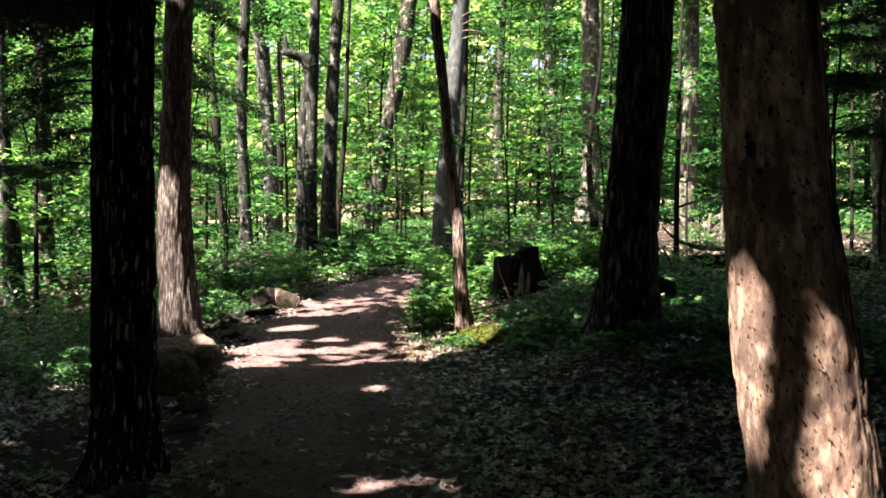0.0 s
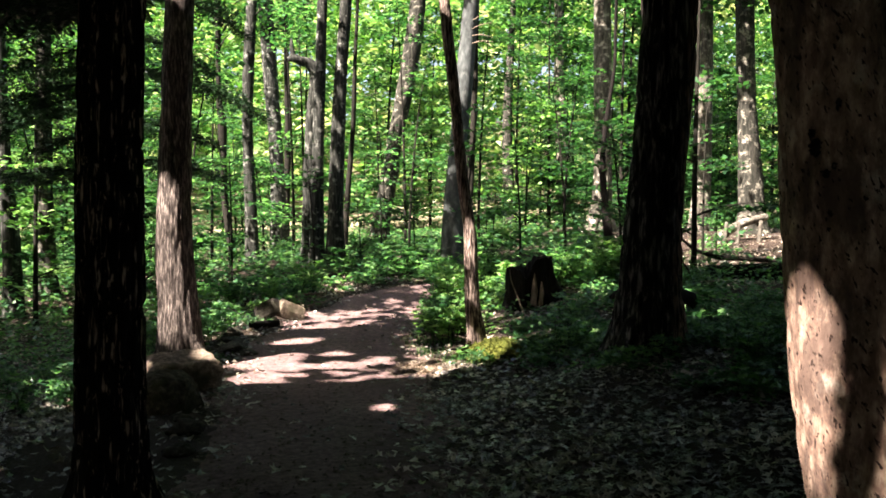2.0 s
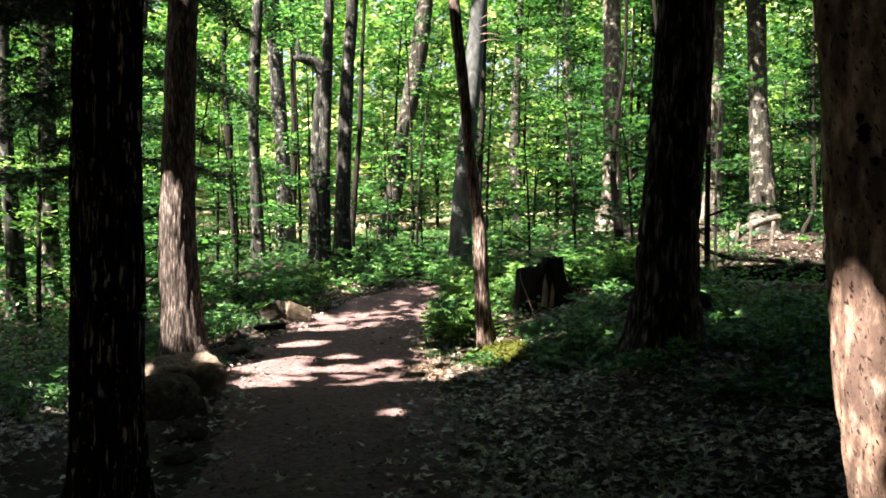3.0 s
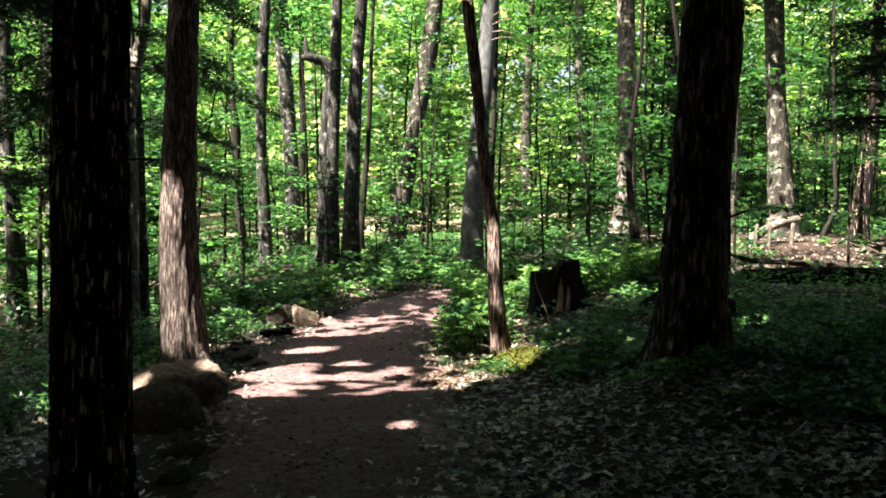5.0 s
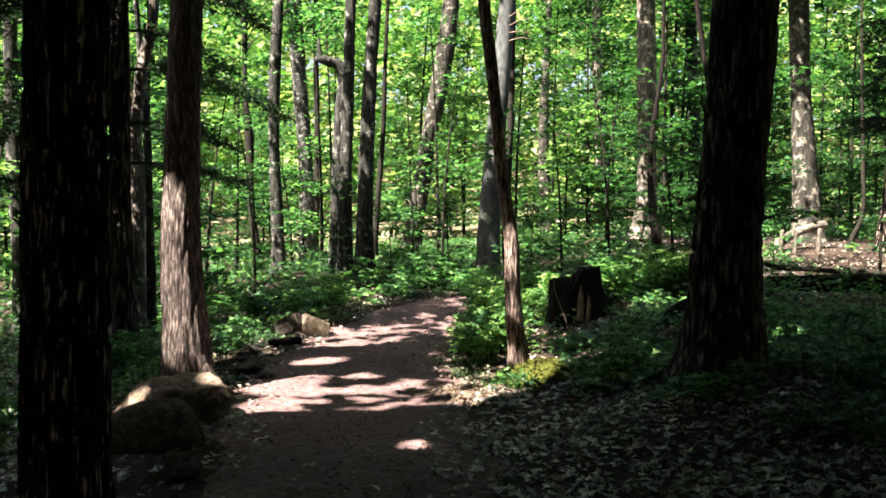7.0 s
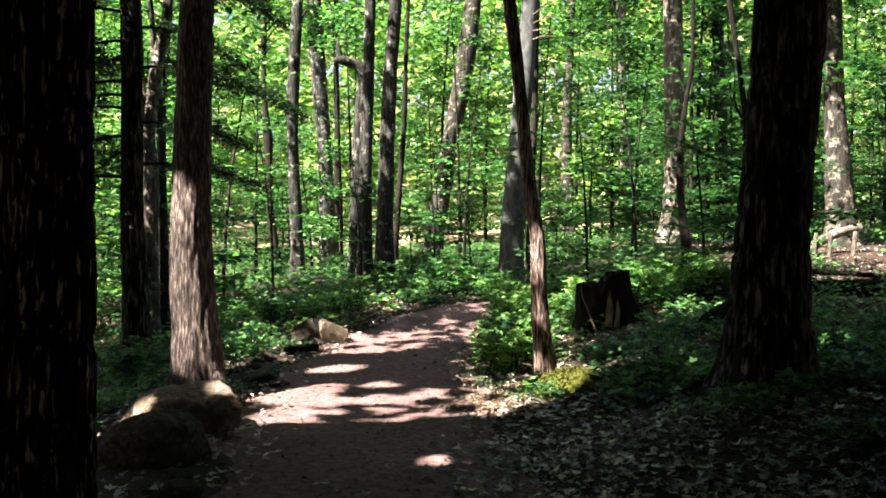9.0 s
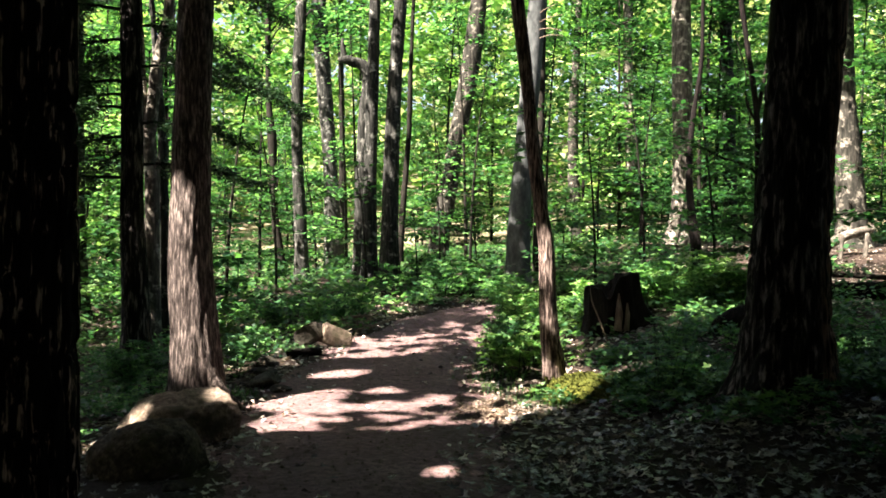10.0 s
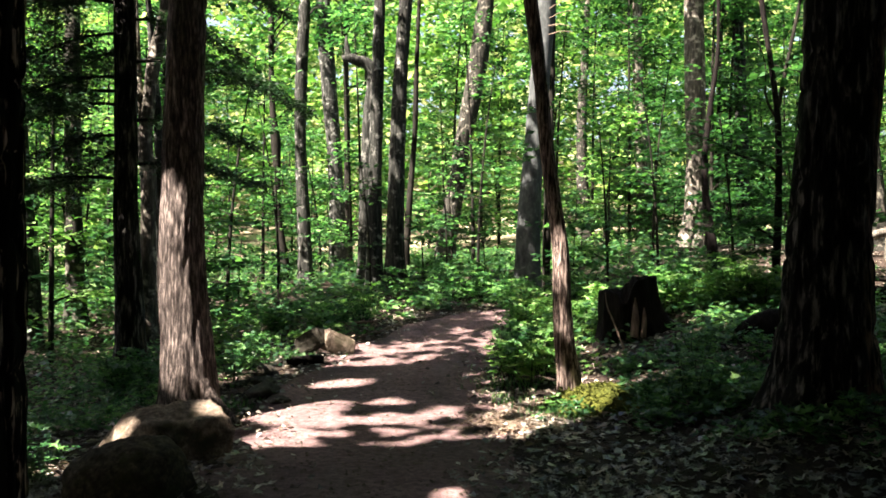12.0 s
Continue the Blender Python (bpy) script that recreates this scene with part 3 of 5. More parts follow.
TREES["C"] = tree_trunk("maple_tree", [(-9.49, 22.3, 1.2, 0.202), (-9.53, 22.3, 2.99, 0.178), (-9.55, 22.3, 4.77, 0.167), (-9.56, 22.3, 7.16, 0.155)], BARK_DAPPLED, "straight grey maple trunk among undergrowth", top=15)
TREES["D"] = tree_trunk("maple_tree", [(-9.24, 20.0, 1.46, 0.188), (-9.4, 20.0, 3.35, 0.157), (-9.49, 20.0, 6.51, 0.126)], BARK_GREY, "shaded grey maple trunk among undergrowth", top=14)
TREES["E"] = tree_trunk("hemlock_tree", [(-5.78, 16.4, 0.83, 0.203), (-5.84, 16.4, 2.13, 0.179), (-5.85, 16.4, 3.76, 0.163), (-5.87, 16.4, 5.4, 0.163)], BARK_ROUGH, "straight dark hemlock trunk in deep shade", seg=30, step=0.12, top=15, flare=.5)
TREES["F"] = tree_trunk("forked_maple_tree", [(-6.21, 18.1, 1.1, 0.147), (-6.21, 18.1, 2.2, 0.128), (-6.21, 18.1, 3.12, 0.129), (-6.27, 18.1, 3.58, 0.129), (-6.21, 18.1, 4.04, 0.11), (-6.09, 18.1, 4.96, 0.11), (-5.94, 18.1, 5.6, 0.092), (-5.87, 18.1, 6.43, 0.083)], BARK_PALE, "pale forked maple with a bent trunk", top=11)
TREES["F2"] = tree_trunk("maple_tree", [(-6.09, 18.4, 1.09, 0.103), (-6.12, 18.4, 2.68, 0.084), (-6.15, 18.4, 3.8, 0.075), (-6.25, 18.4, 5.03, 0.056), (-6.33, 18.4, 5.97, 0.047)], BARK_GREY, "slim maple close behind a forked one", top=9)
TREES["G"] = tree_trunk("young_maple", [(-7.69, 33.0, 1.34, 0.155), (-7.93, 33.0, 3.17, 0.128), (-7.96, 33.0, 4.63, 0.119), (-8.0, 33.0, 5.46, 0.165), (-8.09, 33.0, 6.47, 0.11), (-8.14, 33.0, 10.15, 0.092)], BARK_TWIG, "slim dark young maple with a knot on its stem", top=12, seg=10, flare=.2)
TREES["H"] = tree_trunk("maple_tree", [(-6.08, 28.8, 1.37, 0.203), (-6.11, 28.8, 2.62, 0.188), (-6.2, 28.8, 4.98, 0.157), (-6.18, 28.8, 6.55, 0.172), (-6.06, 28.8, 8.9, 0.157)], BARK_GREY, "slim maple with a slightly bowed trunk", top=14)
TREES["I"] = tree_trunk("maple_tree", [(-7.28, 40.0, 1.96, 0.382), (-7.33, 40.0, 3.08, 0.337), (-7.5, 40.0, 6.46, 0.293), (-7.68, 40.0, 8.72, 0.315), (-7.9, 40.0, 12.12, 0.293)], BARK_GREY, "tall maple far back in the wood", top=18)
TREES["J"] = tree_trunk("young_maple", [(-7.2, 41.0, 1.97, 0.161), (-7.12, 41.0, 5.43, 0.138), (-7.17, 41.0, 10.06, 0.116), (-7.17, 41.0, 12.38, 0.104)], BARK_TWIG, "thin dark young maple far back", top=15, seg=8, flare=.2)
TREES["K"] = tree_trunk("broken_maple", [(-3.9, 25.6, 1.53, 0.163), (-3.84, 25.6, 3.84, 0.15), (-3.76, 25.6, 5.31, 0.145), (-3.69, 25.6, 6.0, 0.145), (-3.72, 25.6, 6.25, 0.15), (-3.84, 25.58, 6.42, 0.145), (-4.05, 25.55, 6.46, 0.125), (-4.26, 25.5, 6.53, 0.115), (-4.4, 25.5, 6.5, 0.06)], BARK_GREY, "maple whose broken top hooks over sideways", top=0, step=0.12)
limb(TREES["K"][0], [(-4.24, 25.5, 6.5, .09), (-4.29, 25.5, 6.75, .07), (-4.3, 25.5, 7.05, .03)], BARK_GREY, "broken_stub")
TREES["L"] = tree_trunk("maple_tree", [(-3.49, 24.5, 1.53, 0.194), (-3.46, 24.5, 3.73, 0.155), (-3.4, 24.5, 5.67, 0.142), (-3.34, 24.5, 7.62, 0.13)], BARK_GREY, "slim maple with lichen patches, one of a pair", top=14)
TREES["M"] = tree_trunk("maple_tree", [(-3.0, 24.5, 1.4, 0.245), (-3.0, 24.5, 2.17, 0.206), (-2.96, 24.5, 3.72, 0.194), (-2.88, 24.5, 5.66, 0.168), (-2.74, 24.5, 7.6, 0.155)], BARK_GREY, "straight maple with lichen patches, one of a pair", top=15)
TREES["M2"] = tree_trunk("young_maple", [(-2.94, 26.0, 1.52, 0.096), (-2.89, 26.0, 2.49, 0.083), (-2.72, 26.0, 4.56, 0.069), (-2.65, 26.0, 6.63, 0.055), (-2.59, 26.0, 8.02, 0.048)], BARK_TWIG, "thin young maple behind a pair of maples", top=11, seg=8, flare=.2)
TREES["N"] = tree_trunk("leaning_maple", [(-2.7, 36.0, 2.29, 0.337), (-2.44, 36.0, 3.68, 0.317), (-2.09, 36.0, 5.86, 0.297), (-1.68, 36.0, 7.84, 0.337), (-1.27, 36.0, 10.81, 0.297)], BARK_DAPPLED, "leaning maple with patches of sun painted on its bark", top=17)
TREES["O"] = tree_trunk("young_cedar", [(0.3, 13.4, 0.43, 0.126), (0.27, 13.4, 0.64, 0.114), (0.24, 13.4, 1.06, 0.102), (0.23, 13.4, 1.66, 0.09), (0.15, 13.4, 2.27, 0.081), (0.08, 13.4, 2.87, 0.076), (0.03, 13.4, 3.48, 0.073), (-0.04, 13.4, 4.09, 0.079), (-0.1, 13.4, 4.64, 0.079)], BARK_SLIM, "slim bowed tree with fibrous bark on a mossy hump", near=True, seg=40, step=0.06, ridge=0.008, ridges=14, run=0.5, flare=0.45, flare_z=0.12, top=9)
TREES["P"] = tree_trunk("beech_tree", [(0.02, 24.0, 2.39, 0.261), (0.11, 24.0, 3.63, 0.224), (0.28, 24.0, 5.5, 0.224), (0.45, 24.0, 7.37, 0.2)], BARK_BEECH, "smooth blue-grey trunk behind a slim bowed tree", ridge=0, top=15)
TREES["P2"] = tree_trunk("young_maple", [(0.45, 25.0, 2.16, 0.091), (0.56, 25.0, 5.03, 0.078), (0.64, 25.0, 7.65, 0.065)], BARK_TWIG, "thin dark young maple beside a smooth grey trunk", top=12, seg=8, flare=.2)
TREES["Q"] = tree_trunk("maple_tree", [(2.76, 45.0, 3.2, 0.3), (2.65, 45.0, 5.71, 0.25), (2.67, 45.0, 8.22, 0.225), (2.81, 45.0, 10.73, 0.175)], BARK_DAPPLED, "pale sunlit maple far back in the wood", top=18)
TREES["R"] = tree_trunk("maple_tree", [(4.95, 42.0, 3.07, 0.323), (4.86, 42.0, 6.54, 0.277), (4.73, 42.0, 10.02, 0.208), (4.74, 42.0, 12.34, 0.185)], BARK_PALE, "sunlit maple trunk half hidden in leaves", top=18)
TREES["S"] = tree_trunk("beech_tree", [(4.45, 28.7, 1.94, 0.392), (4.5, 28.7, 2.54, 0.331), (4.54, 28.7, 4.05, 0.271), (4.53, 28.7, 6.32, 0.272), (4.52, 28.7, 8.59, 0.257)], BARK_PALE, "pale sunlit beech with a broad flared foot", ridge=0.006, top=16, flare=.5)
# near-black wood here paints shade on a living stem
TREES["S2"] = tree_trunk("young_maple", [(3.65, 22.0, 1.17, 0.122), (3.59, 22.0, 1.73, 0.111), (3.49, 22.0, 2.5, 0.089), (3.44, 22.0, 3.39, 0.066), (3.54, 22.0, 4.5, 0.055), (3.71, 22.0, 5.61, 0.044), (3.74, 22.0, 6.72, 0.039)], ROTTEN_SHADED, "leaning young maple painted near-black for shade, in front of a pale beech", top=9, seg=10, flare=.2)
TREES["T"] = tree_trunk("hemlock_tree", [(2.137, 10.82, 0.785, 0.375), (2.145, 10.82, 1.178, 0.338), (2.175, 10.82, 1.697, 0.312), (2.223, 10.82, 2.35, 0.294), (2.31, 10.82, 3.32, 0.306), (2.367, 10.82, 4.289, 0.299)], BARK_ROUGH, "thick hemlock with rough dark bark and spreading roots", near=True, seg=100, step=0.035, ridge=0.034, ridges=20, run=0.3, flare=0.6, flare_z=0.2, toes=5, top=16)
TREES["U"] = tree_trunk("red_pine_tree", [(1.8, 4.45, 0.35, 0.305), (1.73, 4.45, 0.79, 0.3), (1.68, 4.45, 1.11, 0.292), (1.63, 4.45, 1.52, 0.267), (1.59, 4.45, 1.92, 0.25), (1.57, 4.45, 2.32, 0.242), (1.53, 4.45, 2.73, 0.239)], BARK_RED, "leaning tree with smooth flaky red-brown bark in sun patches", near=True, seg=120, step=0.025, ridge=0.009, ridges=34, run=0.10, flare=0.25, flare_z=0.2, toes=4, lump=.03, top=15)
TREES["V"] = tree_trunk("maple_tree", [(8.8, 28.0, 1.98, 0.407), (8.75, 28.0, 3.39, 0.36), (8.64, 28.0, 5.42, 0.282), (8.57, 28.0, 8.56, 0.267)], BARK_DAPPLED, "rough pale maple lit by the sun beside a clearing", flare=.4, top=15)
TREES["W"] = tree_trunk("maple_tree", [(10.11, 26.0, 2.12, 0.249), (10.33, 26.0, 3.59, 0.205), (10.52, 26.0, 5.78, 0.161), (10.63, 26.0, 7.97, 0.132)], BARK_DARK, "dark bowed trunk beside a sunny clearing", top=13)
TREES["W2"] = tree_trunk("maple_tree", [(8.46, 18.0, 1.75, 0.163), (8.42, 18.0, 3.93, 0.131), (8.44, 18.0, 6.09, 0.109)], BARK_PALE, "slim pale maple half hidden in leaves", top=12)
# shade painted on this stem by the near-black wood colour
TREES["X"] = tree_trunk("young_maple", [(3.96, 19.0, 1.14, 0.074), (3.99, 19.0, 1.7, 0.065), (4.03, 19.0, 2.62, 0.06), (4.02, 19.0, 4.01, 0.051), (3.91, 19.0, 4.94, 0.046), (3.81, 19.0, 5.69, 0.046)], ROTTEN_SHADED, "slender young maple painted near-black for shade, with a forked top", top=8, seg=10, flare=.2)
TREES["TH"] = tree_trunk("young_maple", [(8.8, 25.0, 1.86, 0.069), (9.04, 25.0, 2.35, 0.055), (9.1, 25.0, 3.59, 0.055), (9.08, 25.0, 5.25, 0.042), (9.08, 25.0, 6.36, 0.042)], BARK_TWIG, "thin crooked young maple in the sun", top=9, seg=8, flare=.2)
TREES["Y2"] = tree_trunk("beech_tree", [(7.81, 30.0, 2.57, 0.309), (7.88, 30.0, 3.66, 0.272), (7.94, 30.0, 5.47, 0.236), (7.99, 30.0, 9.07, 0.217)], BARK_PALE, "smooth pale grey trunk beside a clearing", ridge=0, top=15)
TREES["Z"] = tree_trunk("maple_tree", [(7.95, 38.0, 2.88, 0.267), (7.93, 38.0, 7.0, 0.226), (7.79, 38.0, 11.13, 0.206)], BARK_GREY, "grey maple trunk behind thin branches", top=17)
limb(TREES["X"][0], [(4.04, 19.0, 4.1, 0.037), (4.21, 19.0, 4.93, 0.032), (4.37, 19.0, 5.67, 0.028), (4.6, 19.1, 7.0, 0.012)], BARK_TWIG, "fork")
limb(TREES["X"][0], [(4.03, 19.0, 3.0, .026), (3.9, 18.95, 3.12, .022), (3.4, 18.9, 3.3, .018), (2.9, 18.8, 3.55, .012), (2.5, 18.7, 3.68, .005)], BARK_TWIG, "side_branch", 6)
limb(TREES["X"][0], [(4.0, 19.0, 1.9, .024), (3.7, 18.9, 2.1, .02), (3.3, 18.8, 2.3, .015), (2.6, 18.7, 2.46, .006)], BARK_TWIG, "side_branch", 6)
limb(TREES["X"][0], [(3.68, 18.9, 2.1, .014), (3.6, 18.85, 1.92, .012), (3.62, 18.85, 1.82, .01), (3.45, 18.8, 1.7, .004)], BARK_TWIG, "side_branch", 5)
limb(TREES["X"][0], [(4.02, 19.0, 3.9, .028), (3.86, 19.0, 4.2, .02), (3.84, 19.0, 4.8, .012), (3.7, 19.0, 5.3, .006)], BARK_TWIG, "fork")
limb(TREES["B"][0], [(-3.44, 12.55, .46, .09), (-3.28, 12.46, .22, .085), (-3.08, 12.4, .06, .06), (-2.85, 12.34, -.08, .04)], BARK_CEDAR, "root", 12)
limb(TREES["F"][0], [(-6.25, 18.1, 3.6, .085), (-6.36, 18.12, 4.4, .065), (-6.42, 18.15, 5.4, .05), (-6.5, 18.2, 6.8, .03)], BARK_PALE, "fork")

# ---- crowns over the trail, mostly out of sight above ----


def crown_of(tree, pts, middle, wide, low, high, count, leaf=0.36, material=LEAF_CANOPY, seed=0, gaps=True, stray=0.035, sprays=()):
    """A crown of leaf clumps with gaps cut towards SUNLIT places; its limbs run to some of the clumps."""
    r = np.random.default_rng(seed)
    u = r.normal(0, 1, (count, 3))
    u = u / np.linalg.norm(u, axis=1)[:, None] * (r.uniform(0.15, 1, count) ** 0.45)[:, None]
    C = np.array([middle[0], middle[1], (low + high) / 2]) + u * np.array([wide, wide, (high - low) / 2])
    n = 30
    off = r.normal(0, 1, (count, n, 3)) * np.array([0.5, 0.5, 0.16])
    P = (C[:, None] + off).reshape(-1, 3)
    base, line = np.array(tree.location), np.array(pts)
    V, F = leaf_set(P, leaf, 0.45, r=r)
    bad = in_gap(V, 1.0, 0, 0.24, False).reshape(-1, 4).any(1) | (in_gap(V.reshape(-1, 4, 3).mean(1), 1.0) & (r.uniform(0, 1, len(V) // 4) > stray)) if gaps else np.zeros(len(V) // 4, bool)
    V = V.reshape(-1, 4, 3)[~bad].reshape(-1, 3)
    # unseen sprays added in the sun's way to shade a stripe on the red trunk
    for x, y, z, rad in sprays:
        at = np.array([x, y, z]) + SUN * (r.uniform(6.4, 8.2, 40) / SUN[2])[:, None]
        at = at + r.normal(0, rad * .36, (40, 3))
        V = np.concatenate([V, leaf_set(at[~in_gap(at, 1.0, 0, 9, False)], 0.1, 0.3, wide=0.9, r=r)[0]])
    a = np.arange(len(V) // 4) * 4
    F = np.concatenate([np.stack([a, a + 2, a + 1], 1), np.stack([a, a + 3, a + 2], 1)])
    tagged(part("crown", mesh_of("crown", V - base, F, False), material, tree), kind="stuff")
    stems = []
    for c in C[:: max(1, count // 12)]:
        z0 = max(low + 0.3, c[2] - 1.0)
        bx, by = np.interp(z0, line[:, 2], line[:, 0]), np.interp(z0, line[:, 2], line[:, 1])
        stems.append([(bx, by, z0, 0.032), ((middle[0] + c[0]) / 2, (middle[1] + c[1]) / 2, (z0 + c[2]) / 2 + 0.25, 0.022), (*c, 0.008)])
    me = many_tubes("branchwork", stems)
    me.transform(Matrix.Translation(-Vector(base)))
    tagged(part("branchwork", me, BARK_TWIG, tree), kind="stuff")


over = [("A", 3.8, 6.5, 15, 230), ("B", 4.0, 7, 15, 220), ("E", 4, 8, 15, 160), ("T", 4.2, 8, 16, 280), ("U", 4.2, 7, 15, 240), ("O", 2.2, 5.6, 9, 40), ("D", 3.5, 8, 14, 70), ("C", 3.5, 9, 15, 70)]
for k, (key, wide, low, high, count) in enumerate(over):
    tree, pts = TREES[key]
    crown_of(tree, pts, (pts[-1][0], pts[-1][1]), wide, low, high, count, 0.40, seed=50 + k)
# unseen trees added beside and behind the walker to block sun and sky light
for k, (x, y, wide) in enumerate([(-6.5, 4.5, 4.2), (-9.5, 9.0, 4.2), (-5.0, -1.5, 4.2), (-10.5, 1.5, 4.4), (-2.6, -6.0, 4.4), (2.6, -3.0, 4.2), (-13.5, 6, 4.4), (-12.5, 13.5, 4), (-8, -7, 4.5), (5.5, 2.0, 4), (6.5, 8.5, 4), (-15, -2, 4.5), (-8.6, 14.2, 3.2), (9.5, 4.5, 4.4), (9.0, 13.5, 4), (13, 9, 4.4), (11, -2, 4.5), (14, 16, 4.2), (4, -9, 4.5), (-4, -12, 4.5), (16, 2, 4.5), (9, -8, 4.5), (-14, -9, 4.5), (-19, 4, 4.5), (-17, 11, 4.5), (0.5, -15, 5), (-14.2, 10, 4), (-12.8, 3.2, 4), (-20, 8.5, 4.5), (-4.3, 0.9, 3.6), (-6.2, 1.8, 3.4), (-9.2, 5.6, 3.6)]):
    r0 = 0.16 + 0.05 * (k % 3)
    tree, pts = tree_trunk("maple_tree", [(x, y, 0.4, r0), (x + .05, y, 2.5, r0 * .9), (x + .1 * (k % 3), y, 6, r0 * .75)], BARK_GREY, "unseen grey maple added to shade the trail with its crown", top=14)
    crown_of(tree, pts, (x, y), wide, 7, 15, 165, 0.47, seed=80 + k, sprays=SHADED[:7] if (x, y) == (-4.3, 0.9) else ())

for k, (key, wide, low, high, count) in enumerate([("G", 2.2, 8, 14, 40), ("H", 3, 8, 15, 70), ("I", 4, 10, 20, 100), ("L", 3, 9, 16, 70), ("M", 3.5, 9, 16, 80), ("N", 4, 10, 19, 90), ("P", 3.5, 8.5, 16, 80), ("Q", 4, 11, 20, 90),
                                                   ("R", 4, 11, 20, 90), ("S", 4, 9, 17, 100), ("V", 4, 8, 16, 90), ("W", 3, 7, 14, 60), ("Y2", 4, 9, 17, 80), ("Z", 4, 10, 19, 80), ("J", 3, 10, 17, 50), ("W2", 2.5, 6, 13, 50)]):
    tree, pts = TREES[key]
    crown_of(tree, pts, (pts[-1][0], pts[-1][1]), wide, low, high, int(count * 2.0), 0.24, LEAF_MAPLE, 130 + k)


def wood_around():
    """Unseen leaves added beside and behind the walker to hold back sky light."""
    r = np.random.default_rng(91)
    n = 3400
    a = r.uniform(math.radians(-212), math.radians(32), n)
    d = r.uniform(13, 32, n)
    C = np.stack([np.cos(a) * d, np.sin(a) * d + 4, 0.3 + 13 * r.uniform(0, 1, n)], 1)
    P = (C[:, None] + r.normal(0, 1, (n, 16, 3)) * np.array([0.9, 0.9, 0.4])).reshape(-1, 3)
    V, F = leaf_set(P[P[:, 2] > -0.2], 0.62, 0.6, r=r)
    V = V[np.repeat(~(in_gap(V, 1.0).reshape(-1, 4).any(1) | in_gap(V.reshape(-1, 4, 3).mean(1), 1.4)), 4)]
    a = np.arange(len(V) // 4) * 4
    return mesh_of("unseen_shade_woods", V, np.concatenate([np.stack([a, a + 2, a + 1], 1), np.stack([a, a + 3, a + 2], 1)]), False)


tagged(part("unseen_shade_woods", wood_around(), LEAF_CANOPY, None), "unseen green leaves added round the trail to hold back sky light", "woods", kind="stuff")

# ---- young trees and undergrowth of the background ----


def leafy_young(seed, height, dense=1.0, leaf=0.13):
    """A young maple: stem, twigs and flat sprays of leaves; rows for the stem, twigs and leaf places."""
    r = np.random.default_rng(seed)
    bx, by = r.normal(0, .35, 2)
    stem = [(bx * k * k, by * k * k, height * k - 0.1, max(0.012, 0.011 * height * (1 - k) * 0.55 + 0.012)) for k in np.linspace(0, 1, 6)]
    twigs, places = [], []
    for i in range(int(height * 4.2 * dense)):
        k = r.uniform(0.06, 1.0)
        a = r.uniform(0, 2 * np.pi)
        reach = r.uniform(0.5, 1.0) * (0.5 + height * 0.16) * (1.15 - 0.6 * k)
        p0 = np.array([bx * k * k, by * k * k, height * k - 0.1])
        p1 = p0 + np.array([math.cos(a) * reach, math.sin(a) * reach, r.uniform(0.02, 0.45) * reach])
        pm = (p0 + p1) / 2 + np.array([0, 0, 0.1 * reach])
        twigs.append([(*p0, 0.016), (*pm, 0.010), (*p1, 0.004)])
        for f in np.arange(0.4, 1.01, 0.42 / max(.5, reach)):
            c = p0 * (1 - f) ** 2 + 2 * pm * f * (1 - f) + p1 * f * f
            n = int(r.integers(17, 29))
            off = r.normal(0, 1, (n, 3)) * np.array([0.30, 0.30, 0.035])
            places.append(c + off)
    return stem, twigs, np.concatenate(places), r


YOUNG = []
for k, (hgt, dense) in enumerate([(3.0, 1.2), (4.5, 1.2), (6.0, 1.1), (7.5, 1.1), (9.5, 1.1), (11.5, 1.0)]):
    stem, twigs, places, r = leafy_young(200 + k, hgt, dense)
    YOUNG.append((hgt, tube_mesh("stem", stem, seg=7, step=0.4), many_tubes("twig", twigs, 3), mesh_of("leaves", *leaf_set(places, 0.168, 0.28, wide=0.92, r=r), False)))
SPARSE = []
for k, hgt in enumerate([3.5, 5.5, 7.5]):
    stem, twigs, places, r = leafy_young(260 + k, hgt, 0.42)
    SPARSE.append((tube_mesh("stem", stem, seg=7, step=0.4), many_tubes("twig", twigs, 4), mesh_of("leaves", *leaf_set(places, 0.15, 0.24, wide=0.92, r=r), False)))
r = np.random.default_rng(33)
